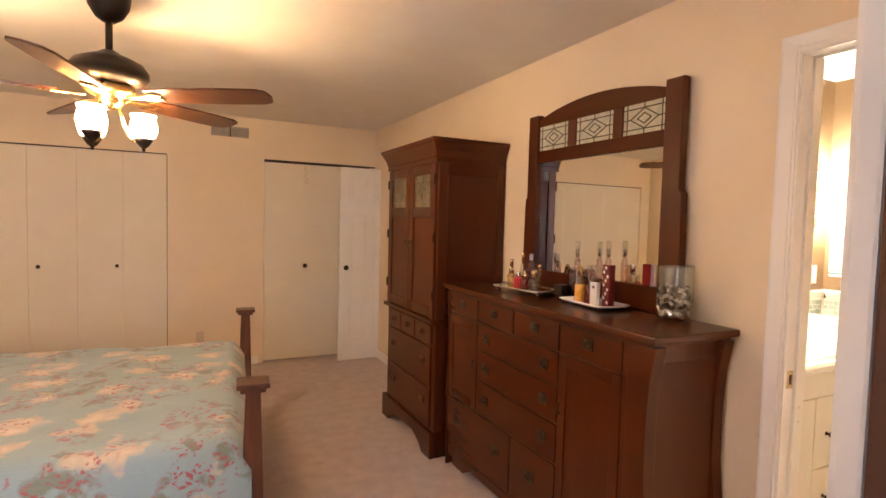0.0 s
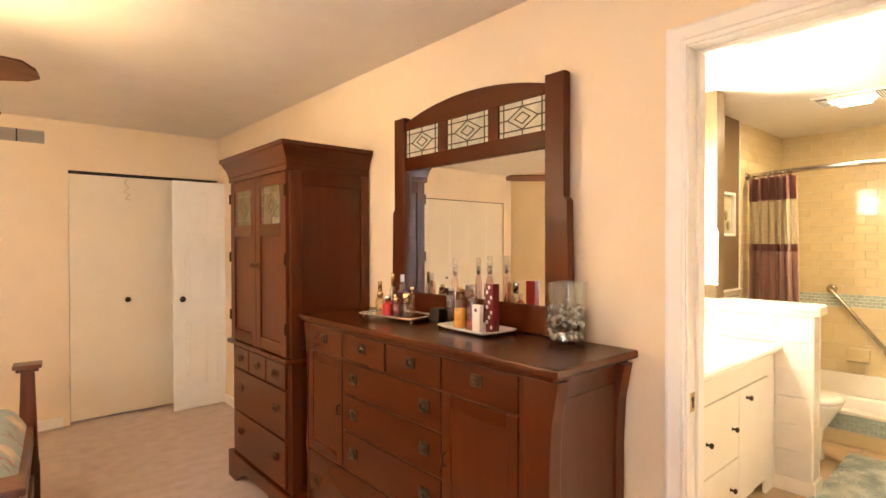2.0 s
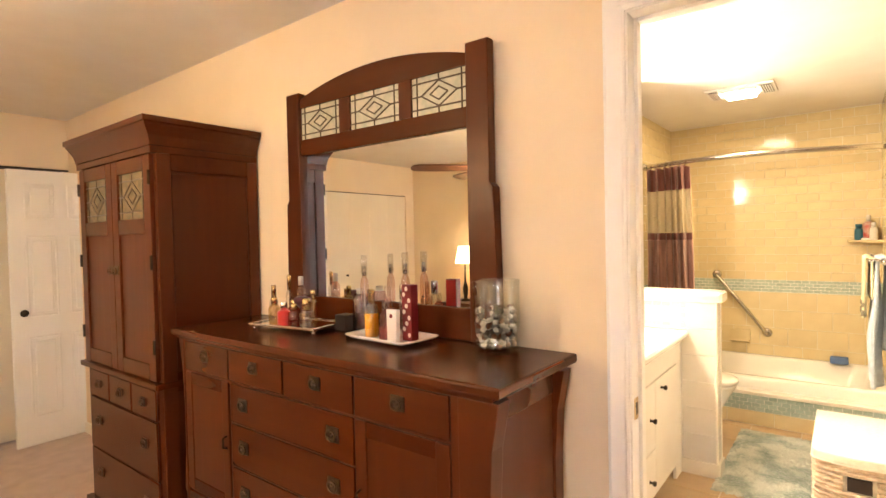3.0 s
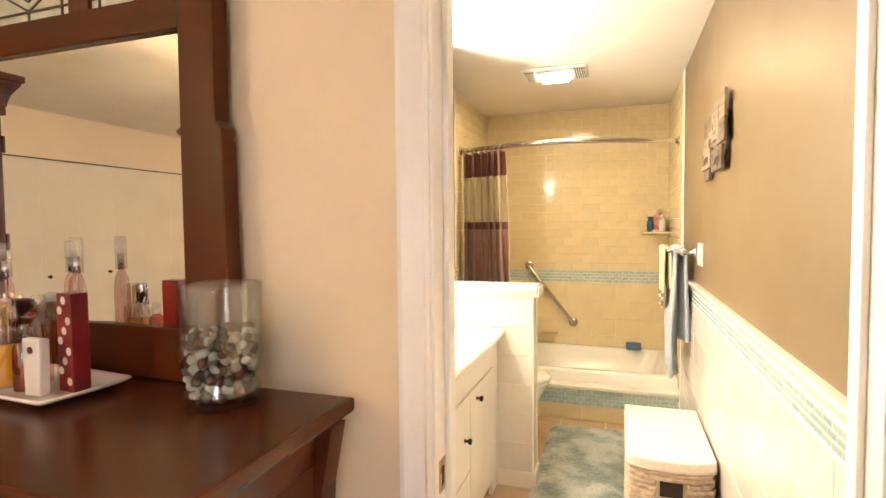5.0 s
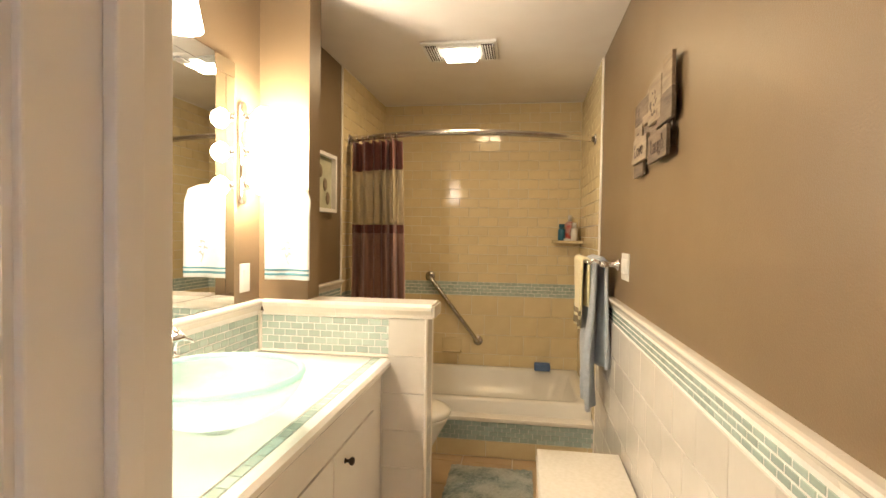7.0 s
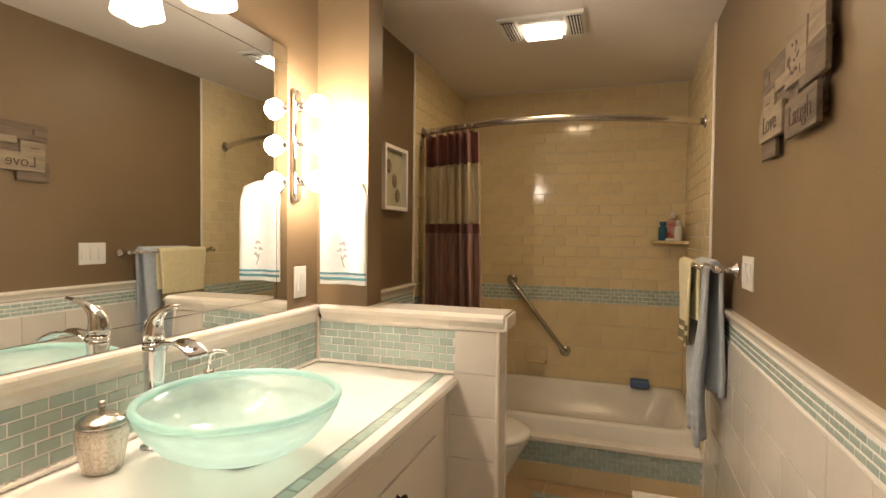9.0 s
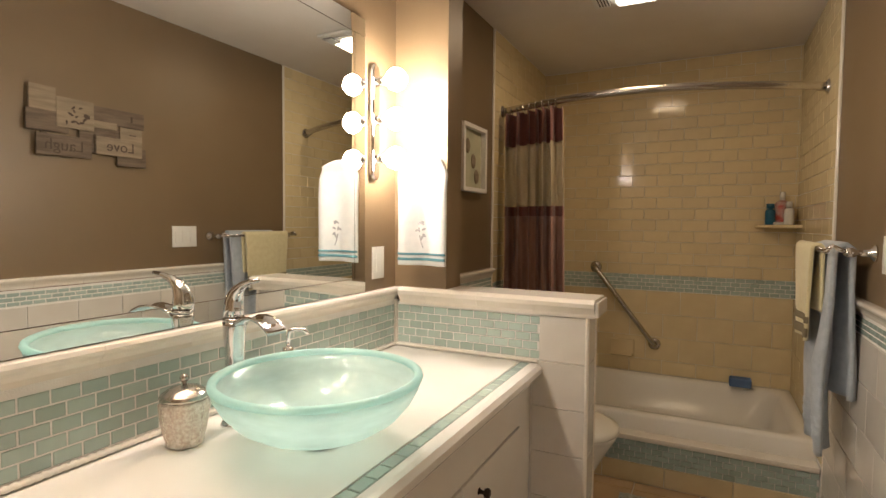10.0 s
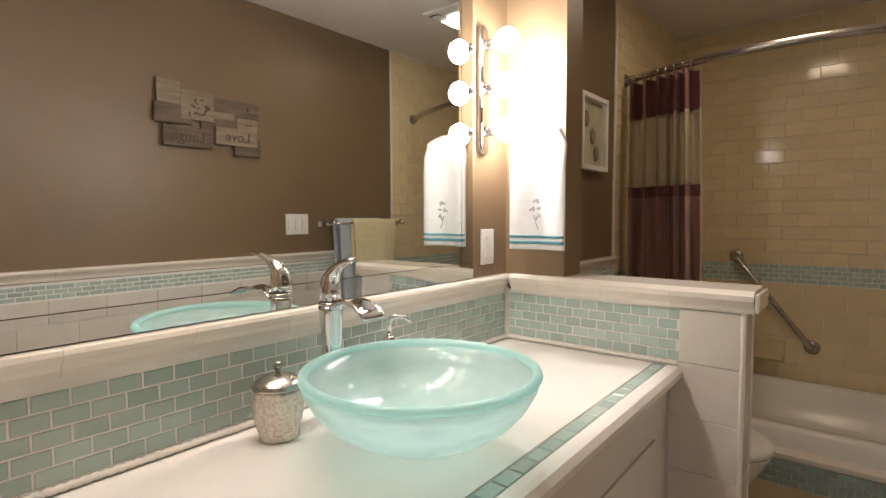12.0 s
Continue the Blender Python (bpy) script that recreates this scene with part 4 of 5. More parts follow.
part("nosing", prism([(CF + 0.028, CT - 0.044), (CF + 0.006, CT - 0.044), (CF - 0.004, CT - 0.030), (CF - 0.004, CT - 0.014), (CF + 0.006, CT - 0.002), (CF + 0.020, CT), (CF + 0.0375, CT)], "x", TX0 + 0.005, HX - 0.001), COUNTER, ctr, "rounded white front edge")
part("strip_bed", box(TX0 + 0.005, HX - 0.001, CF + 0.038, CF + 0.0745, CT - 0.044, CT - 0.004), GROUT, ctr)
tile_field("strip_tile", ctr, GLASSTILE, (TX0 + 0.01, CF + 0.0400, CT - 0.004), 0, HX - TX0 - 0.02, 1, 0.050, 0.031, 0.003, 0.004, lying=True)

# vessel bowl
BXc, BYc = 3.07, 1.739
bowl = thing("vessel_sink", "round frosted aqua glass vessel sink on a chrome ring", "sink", (BXc, BYc, CT))
spread = lambda pts: [(1.06 * r, 0.022 + 0.85 * (z - 0.022)) for r, z in pts]
outer = [(0.040, 0.022), (0.082, 0.028), (0.126, 0.046), (0.160, 0.073), (0.185, 0.108), (0.200, 0.142), (0.2045, 0.161)]
inner = [(0.1915, 0.161), (0.177, 0.122), (0.154, 0.088), (0.122, 0.062), (0.080, 0.044), (0.036, 0.036), (0, 0.034)]
part("bowl", lathe(spread([(0, 0.018)] + outer + inner), 72), BOWLGLASS, bowl, "frosted aqua glass bowl", True)
part("rim", lathe(spread([(0.1915, 0.1615), (0.205, 0.1615), (0.2075, 0.167), (0.206, 0.174), (0.199, 0.178), (0.192, 0.175), (0.1900, 0.168), (0.1915, 0.1615)]), 72), RIMGLASS, bowl, "thick rounded glass rim", True)
part("mounting_ring", lathe([(0, 0.0), (0.042, 0.0), (0.045, 0.004), (0.042, 0.0212), (0.030, 0.0212), (0, 0.0175)], 32), CHROME, bowl, "", True)
part("drain", lathe([(0, 0.0355), (0.024, 0.0375), (0.026, 0.039), (0.019, 0.043), (0, 0.044)], 24), CHROME, bowl, "", True)


def ribbon(sections):
    """A hollowed tongue through sections (distance along -y, height, half width, sink): flat lip, thin sides."""
    out = bmesh.new()
    rings = []
    for d, z, w, dip in sections:
        top_line = [(w * k / 4, z + 0.004 - dip * (1 - (k / 4) ** 2)) for k in range(-4, 5)]
        low_line = [(0.92 * w * k / 4, z - 0.004 - dip * (1 - (k / 4) ** 2)) for k in range(4, -5, -1)]
        rings.append([out.verts.new((x, -d, q)) for x, q in top_line + low_line])
    for a, b in zip(rings, rings[1:]):
        for i in range(18):
            out.faces.new((a[i], a[(i + 1) % 18], b[(i + 1) % 18], b[i]))
    out.faces.new(rings[0])
    out.faces.new(rings[-1])
    bmesh.ops.recalc_face_normals(out, faces=out.faces[:])
    return out


faucet = thing("faucet", "tall chrome waterfall faucet with a lever on top", "faucet", (3.065, 1.985, CT), turn=-8)
part("base", lathe([(0, 0), (0.033, 0), (0.033, 0.004), (0.029, 0.009), (0, 0.010)], 32), CHROME, faucet, "", True)
part("column", lathe([(0, 0.009), (0.027, 0.010), (0.0245, 0.03), (0.022, 0.09), (0.0215, 0.15), (0.024, 0.20), (0.0265, 0.232), (0.0265, 0.240), (0, 0.241)], 32), CHROME, faucet, "", True)
part("spout", ribbon([(0.010, 0.226, 0.019, 0.001), (0.030, 0.243, 0.019, 0.003), (0.058, 0.256, 0.021, 0.005), (0.086, 0.260, 0.023, 0.006), (0.114, 0.256, 0.025, 0.005), (0.138, 0.245, 0.026, 0.003), (0.152, 0.234, 0.026, 0.001)]),
     CHROME, faucet, "open waterfall spout", True)
part("collar", lathe([(0, 0.2412), (0.0255, 0.2412), (0.027, 0.245), (0.0255, 0.249), (0, 0.2495)], 32), CHROME, faucet, "", True)
part("handle", tube([(0, 0.001, 0.250), (0, 0.003, 0.272), (0, 0.000, 0.293), (0, -0.012, 0.312), (0, -0.034, 0.327), (0, -0.062, 0.337), (0, -0.092, 0.342)], [0.0255, 0.0255, 0.0225, 0.0165, 0.0105, 0.0070, 0.0045], 20, flat=0.9), CHROME, faucet, "curved lever handle", True)

disp = thing("soap_dispenser", "slim chrome soap dispenser pump", "soap dispenser", (3.243, 1.99, CT))
part("bottle", lathe([(0, 0), (0.022, 0), (0.023, 0.004), (0.023, 0.10), (0.018, 0.112), (0.012, 0.116), (0.014, 0.118), (0.014, 0.140), (0.010, 0.142), (0, 0.142)], 20), NICKEL, disp, "", True)
part("pump", tube([(0, 0, 0.142), (0, 0, 0.172), (0.001, -0.003, 0.184), (0.010, -0.014, 0.190), (0.024, -0.032, 0.186), (0.032, -0.042, 0.176)], [0.005, 0.006, 0.007, 0.006, 0.005, 0.004], 10), CHROME, disp, "", True)

jar = thing("lidded_jar", "fluted mercury glass jar with a silver lid", "jar", (2.935, 1.988, CT))
bm = lathe([(0, 0), (0.034, 0), (0.038, 0.004), (0.037, 0.012), (0.042, 0.030), (0.048, 0.07), (0.049, 0.092), (0.046, 0.098), (0, 0.098)], 48)
for v in bm.verts:
    a, r = math.atan2(v.co.y, v.co.x), math.hypot(v.co.x, v.co.y)
    if 0.01 < v.co.z < 0.095 and r > 0.02:
        v.co.xy = v.co.xy * (1 + 0.045 * math.cos(12 * a))
part("jar", bm, MERCURY, jar, "crackled silvered glass", True)
lid = part("lid", lathe([(0, 0.0985), (0.048, 0.0985), (0.049, 0.105), (0.045, 0.111), (0.030, 0.121), (0.010, 0.127), (0, 0.127)], 32), NICKEL, jar, "domed silver lid", True)
part("finial", lathe([(0, 0.127), (0.005, 0.127), (0.004, 0.131), (0.0085, 0.136), (0.0095, 0.142), (0.006, 0.149), (0, 0.151)], 16), NICKEL, lid, "", True)

# wall mirror with a bevelled border
wm = thing("wall_mirror", "wide unframed vanity mirror above the backsplash", "mirror", (0, 0, 0))
MZ0, MZ1, MXa, MXb, MY = 1.079, 2.012, TX0 + 0.01, 3.712, TY1 - 0.003
part("mirror_pane", box(MXa, MXb - 0.062, MY - 0.006, MY, MZ0 + 0.05, MZ1 - 0.06), MIRROR, wm, "silvered mirror pane")
part("border", prism([(MXb - 0.060, MY), (MXb - 0.060, MY - 0.0065), (MXb, MY - 0.0050), (MXb, MY)], "z", MZ0 + 0.05, MZ1 - 0.06), MIRROR, wm, "bevelled mirror border strip")
part("border", prism([(MY, MZ1 - 0.0585), (MY - 0.0065, MZ1 - 0.0585), (MY - 0.0054, MZ1), (MY, MZ1)], "x", MXa, MXb), MIRROR, wm, "bevelled mirror border strip")
part("border", prism([(MY, MZ0), (MY - 0.0056, MZ0), (MY - 0.0065, MZ0 + 0.0485), (MY, MZ0 + 0.0485)], "x", MXa, MXb), MIRROR, wm, "bevelled mirror border strip")

# upright three-bulb light beside the mirror
sc = thing("wall_sconce", "upright chrome bar light with three lit globe bulbs", "wall light", (3.765, TY1, 1.47))
st = [(0.024 * math.cos(a), 0.024 * math.sin(a)) for a in (math.pi * k / 10 for k in range(11))]
out2 = [(x, 0.385 + z) for x, z in st] + [(-x, 0.024 - z) for x, z in st]
part("backplate", prism(out2, "y", -0.020, 0.0, bevel=0.007), CHROME, sc, "", True)
for z in (0.075, 0.21, 0.345):
    s2 = part("socket", lathe([(0, 0.018), (0.016, 0.018), (0.017, 0.05), (0.014, 0.056), (0, 0.056)], 20, m=pose(0, 0, z, 90)), CHROME, sc, "", True)
    part("bulb", lathe([(0, 0.05), (0.012, 0.053), (0.016, 0.062), (0.032, 0.078), (0.039, 0.098), (0.034, 0.118), (0.018, 0.134), (0, 0.138)], 24, m=pose(0, 0, z, 90)), BULB, s2, "lit white globe bulb", True)

# light bar above the mirror with three hanging shades
vl = thing("vanity_light", "chrome light bar with lit white bell shades above the mirror", "wall light", (2.88, TY1, 2.16))
part("backplate", box(-0.42, 0.42, -0.022, 0, -0.03, 0.03, 0.008), CHROME, vl)
for x in (-0.33, -0.11, 0.11, 0.33):
    a = part("arm", tube([(x, -0.02, 0), (x, -0.07, 0.015), (x, -0.12, 0.0), (x, -0.13, -0.035)], 0.007, 10), CHROME, vl, "", True)
    at = pose(x, -0.13, -0.05)
    part("shade", lathe([(0.020, 0.0), (0.034, -0.012), (0.044, -0.04), (0.052, -0.09), (0.062, -0.145), (0.066, -0.165), (0.063, -0.165), (0.048, -0.09), (0.030, -0.014), (0.018, -0.004)], 28, m=at), OPAL_BATH, a, "lit white glass bell shade", True)
    part("holder", lathe([(0, 0.016), (0.014, 0.016), (0.022, 0.004), (0.022, 0.001), (0, 0.001)], 20, m=at), CHROME, a, "", True)
    lamp("vanity_bulb", "POINT", pose(2.88 + x, TY1 - 0.13, 1.955), 11.5, SOFT, 0.04)

# ceiling light with vent grille
cl = thing("ceiling_vent_light", "square ceiling vent with a lit lens and side grilles", "ceiling light", (4.73, 1.325, CE))
part("frame", box(-0.145, 0.145, -0.205, 0.205, -0.016, -0.0005, 0.006), PLASTIC, cl, "white plastic cover")
for s in (-1, 1):
    part("grille", box(-0.115, 0.115, s * 0.155 - 0.032, s * 0.155 + 0.032, -0.021, -0.0165), DARK, cl)
    for k in range(5):
        part("slat", box(-0.115, 0.115, s * 0.155 - 0.030 + k * 0.0135, s * 0.155 - 0.024 + k * 0.0135, -0.026, -0.0175), PLASTIC, cl)
for s in (-1, 1):
    part("lens_frame", box(s * 0.095 - 0.012, s * 0.095 + 0.012, -0.105, 0.105, -0.028, -0.0165, 0.003), PLASTIC, cl)
part("lens", box(-0.078, 0.078, -0.09, 0.09, -0.050, -0.017, 0.014), LENS, cl, "lit frosted lens")
lamp("ceiling_lens_light", "AREA", pose(4.73, 1.325, CE - 0.056), 10.5, (1.0, 0.72, 0.38), 0.2, 0.22)

# ---- tub alcove ----
tub = thing("bathtub", "white alcove bathtub with a tiled front step", "bathtub", (0, 0, 0))
TBX, RIM = 5.07, 0.335
bm = bmesh.new()


def rrect(x0, x1, y0, y1, r, z):
    out = []
    for cx, cy, a0 in ((x1 - r, y1 - r, 0), (x0 + r, y1 - r, 90), (x0 + r, y0 + r, 180), (x1 - r, y0 + r, 270)):
        for k in range(6):
            a = radians(a0 + 18 * k)
            out.append(bm.verts.new((cx + r * math.cos(a), cy + r * math.sin(a), z)))
    return out


rg = [rrect(TBX, TX1 - 0.008, TY0 + 0.008, TY1 - 0.008, 0.01, 0.24), rrect(TBX, TX1 - 0.008, TY0 + 0.008, TY1 - 0.008, 0.01, RIM - 0.015), rrect(TBX + 0.01, TX1 - 0.018, TY0 + 0.018, TY1 - 0.018, 0.012, RIM),
      rrect(TBX + 0.065, TX1 - 0.06, TY0 + 0.075, TY1 - 0.075, 0.10, RIM), rrect(TBX + 0.08, TX1 - 0.075, TY0 + 0.09, TY1 - 0.09, 0.10, RIM - 0.02), rrect(TBX + 0.14, TX1 - 0.13, TY0 + 0.16, TY1 - 0.16, 0.12, 0.06)]
for a, b in zip(rg, rg[1:]):
    for i in range(24):
        bm.faces.new((a[i], a[(i + 1) % 24], b[(i + 1) % 24], b[i]))
bm.faces.new(rg[-1])
bmesh.ops.recalc_face_normals(bm, faces=bm.faces[:])
part("basin", bm, PORCELAIN, tub, "white enamelled basin", True)
step = part("front_step", box(5.0, TBX + 0.03, TY0 + 0.008, TY1 - 0.008, 0, 0.222), GROUT, tub)
part("step_cap", box(4.985, TBX + 0.001, TY0 + 0.009, TY1 - 0.009, 0.2225, 0.248, 0.006), RAIL, tub)
tile_field("step_tile", tub, CREAM, (5.0, TY1 - 0.01, 0.004), -90, TY1 - TY0 - 0.02, 1, 0.30, 0.098, 0.003, 0.006)
tile_field("step_mosaic", tub, GLASSTILE, (5.0, TY1 - 0.01, 0.106), -90, TY1 - TY0 - 0.02, 4, 0.050, 0.0255, 0.003, 0.005)
sponge = thing("bath_sponge", "blue bath pillow on the tub rim", "sponge", (5.86, 0.80, RIM))
part("body", box(-0.04, 0.04, -0.06, 0.06, 0.001, 0.055, 0.012), material("blue_foam", (0.10, 0.17, 0.34), None, 0.8, 20, 0.2), sponge)

# curved rod with curtain
rod = thing("shower_rod", "curved chrome shower curtain rod", "shower rod", (0, 0, 0))


def rod_at(y):
    k = (y - TY0) / (TY1 - TY0)
    return 5.16 - 0.24 * math.sin(math.pi * min(max(k, 0), 1)) - 0.10 * k


pts = [(rod_at(y), y, 1.962) for y in np.linspace(TY0 + 0.012, TY1 - 0.012, 26)]
part("bar", tube(pts, 0.018, 14), NICKEL, rod, "", True)
for y, s in ((TY0 + 0.006, 1), (TY1 - 0.006, -1)):
    part("flange", lathe([(0, 0), (0.034, 0), (0.034, 0.008), (0.020, 0.018), (0.016, 0.05), (0, 0.05)], 20, m=pose(rod_at(y), y, 1.962, -90 * s)), NICKEL, rod, "", True)
cur = thing("shower_curtain", "plum and sheer cream shower curtain drawn aside", "curtain", (0, 0, 0))


def drape(z0, z1, proud=0.0):
    """Gathered cloth: tight folds at the rings that open and wander downwards."""
    def f(u, v):
        y = 2.055 - 0.355 * u
        z = z1 + (z0 - z1) * v
        low = 1.95 - z
        ph = 2 * math.pi * (6.5 * u + 0.22 * math.sin(7 * u + 1.3)) + 0.8 * noise.noise((u * 4, z * 0.9, 2))
        deep = (0.032 + 0.014 * math.sin(9 * u + 0.5)) * (0.85 + 0.25 * min(low, 1.2))
        sharp = math.sin(ph) + 0.28 * math.sin(2 * ph + 0.7)
        x = rod_at(y) - 0.002 + deep * sharp - proud + 0.007 * noise.noise((u * 9, z * 2, 7))
        sag = 0.010 * (math.cos(ph) - 1) * max(0, 1 - low * 6)
        return (x, y + 0.016 * math.cos(ph) - 0.03 * u * low, z + sag)
    return sheet(f, 150, 14, 0.002)


part("top_band", drape(1.755, 1.940), PLUM, cur, "plum top band", True)
part("sheer_band", drape(1.415, 1.755), VOILE, cur, "sheer cream middle", True)
part("middle_band", drape(1.365, 1.418, proud=0.002), PLUM, cur, "plum band", True)
part("lower_cloth", drape(0.24, 1.366), MAUVE, cur, "mauve lower cloth", True)
for k in range(9):
    y = 2.05 - 0.040 * k
    ring = [(rod_at(y) + 0.022 * math.cos(a), y, 1.955 + 0.024 * math.sin(a)) for a in (2 * math.pi * j / 14 for j in range(14))]
    part("ring", tube(ring, 0.0028, 6, closed=True), NICKEL, cur, "", True)

grab = thing("grab_bar", "slanting brushed steel grab bar in the tub alcove", "grab bar", (0, 0, 0))
a, b = Vector((5.89, 1.69, 1.03)), Vector((5.89, 1.30, 0.53))
part("bar", tube([(TX1 - 0.01, *a[1:]), (5.905, *a[1:]), tuple(a.lerp(b, 0.03)), tuple(a.lerp(b, 0.97)), (5.905, *b[1:]), (TX1 - 0.01, *b[1:])], 0.016, 14), NICKEL, grab, "", True)
for p in (a, b):
    part("flange", lathe([(0, 0), (0.038, 0), (0.038, 0.006), (0.018, 0.012), (0, 0.012)], 24, m=pose(TX1 - 0.008, p.y, p.z, 0, -90, 0)), NICKEL, grab, "", True)
dish = thing("soap_dish", "cream ceramic soap dish set in the tile", "soap dish", (TX1 - 0.008, 1.505, 0.42))
part("back", box(-0.018, 0, -0.078, 0.078, 0, 0.125, 0.006), CREAM, dish)
part("tray", prism([(-0.016, 0.008), (-0.070, 0.026), (-0.076, 0.045), (-0.064, 0.043), (-0.016, 0.030)], "y", -0.072, 0.072, bevel=0.002), CREAM, dish)
shelf = thing("corner_shelf", "cream ceramic corner shelf in the tub alcove", "shelf", (TX1 - 0.008, TY0 + 0.008, 1.312))
part("shelf", prism([(0, 0), (-0.21, 0), (-0.20, 0.035), (-0.15, 0.10), (-0.09, 0.16), (-0.03, 0.205), (0, 0.215)], "z", 0, 0.018, bevel=0.004), CREAM, shelf)


def bottle(name, label, at, profile, mat, cap=None, capmat=None, category="bottle", flat=1.0, turn=0):
    t = thing(name, label, category, at, turn=turn)
    part("body", lathe(profile, 24, m=Matrix.Diagonal((1, flat, 1, 1))), mat, t, "", True)
    if cap:
        part("cap", lathe(cap, 18), capmat, t, "", True)
    return t


def simple(r, h, neck=0.4):
    return [(0, 0), (r * 0.9, 0), (r, 0.004), (r, h * 0.8), (r * 0.85, h * 0.92), (r * neck, h), (0, h)]


def capped(r, z, h):
    return [(0, z + 0.0005), (r, z + 0.0005), (r, z + h * 0.9), (r * 0.85, z + h), (0, z + h)]


BLUEPL = material("blue_bottle", (0.02, 0.12, 0.20), None, 0.3, 5, 0)
REDPL = material("red_label_bottle", (0.40, 0.06, 0.05), (0.5, 0.4, 0.35), 0.3, 25, 0)
S = (TX1 - 0.008, TY0 + 0.008, 1.3305)
bottle("shampoo_bottle", "dark blue shampoo bottle on the corner shelf", (S[0] - 0.06, S[1] + 0.145, S[2]), simple(0.027, 0.095), BLUEPL, capped(0.021, 0.095, 0.030), BLUEPL)
bottle("shampoo_bottle", "white and red pump bottle on the corner shelf", (S[0] - 0.05, S[1] + 0.085, S[2]), simple(0.038, 0.145), REDPL, capped(0.014, 0.145, 0.05), PLASTIC)
bottle("lotion_bottle", "small white lotion bottle on the corner shelf", (S[0] - 0.10, S[1] + 0.055, S[2]), simple(0.025, 0.10), PLASTIC, capped(0.015, 0.10, 0.035), PLASTIC)
soap = thing("soap_bar", "white bar of soap on the corner shelf", "soap", (S[0] - 0.085, S[1] + 0.10, S[2]))
part("bar", box(-0.02, 0.02, -0.03, 0.03, 0, 0.016, 0.006), PLASTIC, soap)

# ---- toilet behind the half wall ----
wc = thing("toilet", "white porcelain toilet behind the half wall", "toilet", (4.57, TY1, 0))
bm = lathe([(0.10, 0.0), (0.115, 0.02), (0.10, 0.10), (0.11, 0.20), (0.16, 0.32), (0.185, 0.375), (0.19, 0.395), (0, 0.395)], 36)
for v in bm.verts:
    v.co.y = v.co.y * 1.28 - 0.505
part("bowl", bm, PORCELAIN, wc, "", True)
bm = lathe([(0, 0.396), (0.195, 0.396), (0.20, 0.405), (0.198, 0.425), (0.17, 0.436), (0, 0.440)], 36)
for v in bm.verts:
    v.co.y = v.co.y * 1.25 - 0.505
part("lid", bm, PORCELAIN, wc, "closed white lid", True)
part("tank", box(-0.22, 0.22, -0.20, -0.012, 0.40, 0.76, 0.02), PORCELAIN, wc)
part("tank_lid", box(-0.23, 0.23, -0.21, -0.010, 0.7605, 0.79, 0.008), PORCELAIN, wc)
part("foot", box(-0.09, 0.09, -0.36, -0.05, 0.0, 0.39, 0.03), PORCELAIN, wc)

# ---- hamper, rug ----
hm = thing("laundry_hamper", "cream wicker hamper with a canvas lid cover", "hamper", (3.80, 0.715, 0))
HW, HD, HH = 0.165, 0.31, 0.425


def bow(k, grow=0.0):
    """Plan of the bow-fronted hamper: corners with a bulging near end."""
    w, d = HW + grow, HD + grow
    pts = [(-d, -w * 0.94), (-d - 0.030, -w * 0.5), (-d - 0.038, 0), (-d - 0.030, w * 0.5), (-d, w * 0.94), (-d * 0.9, w), (d, w), (d, -w), (-d * 0.9, -w)]
    return pts


part("liner", prism(bow(0, -0.014), "z", 0.0, HH - 0.03), CANVAS, hm)
for r in range(17):
    z = 0.008 + r * 0.0235
    bm = bmesh.new()
    path2 = []
    base_pts = bow(0, -0.006)
    for (xa, ya), (xb, yb) in zip(base_pts, base_pts[1:] + base_pts[:1]):
        n = max(1, int(math.hypot(xb - xa, yb - ya) / 0.018))
        for i in range(n):
            x, y = xa + (xb - xa) * i / n, ya + (yb - ya) * i / n
            q = 1 + (0.026 if (len(path2) + r) % 2 else -0.004)
            path2.append((x * (1 + (q - 1) * 0.6), y * q, z))
    if 12 <= r <= 14:
        path2 = [p for p in path2 if not (p[0] < -0.28 and abs(p[1]) < 0.047)]
        k0 = max(range(len(path2)), key=lambda i: math.dist(path2[i], path2[i - 1]))
        path2 = path2[k0:] + path2[:k0]
        part("weave", tube(path2, 0.0115, 6, bm), WICKER, hm)
    else:
        part("weave", tube(path2, 0.0115, 6, bm, closed=True), WICKER, hm)
part("hand_hole", box(-HD - 0.030, -HD - 0.006, -0.043, 0.043, 0.283, 0.343), DARK, hm, "hand hole filled near-black for its shade")
part("lid_cover", prism(bow(0, 0.008), "z", HH - 0.028, HH + 0.012, bevel=0.009), CANVAS, hm, "cream canvas lid cover")
part("hem", prism(bow(0, 0.011), "z", HH - 0.030, HH - 0.0285 + 0.003), CANVAS, hm)

rug = thing("bath_rug", "mottled teal-green shag bath rug on the floor", "rug", (4.30, 1.12, 0))
part("mat", sheet(lambda u, v: (-0.55 + 1.10 * u + 0.006 * noise.noise((v * 30, 0, 1)), -0.235 + 0.47 * v + 0.006 * noise.noise((u * 40, 3, 1)),
                                 0.006 + 0.020 * min(1, 12 * min(u, 1 - u), 8 * min(v, 1 - v)) + 0.010 * noise.noise((u * 60, v * 26, 4)) + 0.006 * noise.noise((u * 130, v * 60, 9))), 200, 90), RUG, rug, "", True)

# ---- wall things ----


def switch_plate(label, at, turn, w, toggles):
    t = thing("light_switch", label, "light switch", at, turn=turn)
    part("plate", box(-w / 2, w / 2, -0.006, 0, -0.058, 0.058, 0.002), PLASTIC, t)
    for k in range(toggles):
        x = (k - (toggles - 1) / 2) * 0.046
        part("rocker", box(x - 0.016, x + 0.016, -0.010, -0.0055, -0.033, 0.033, 0.002), PLASTIC, t)


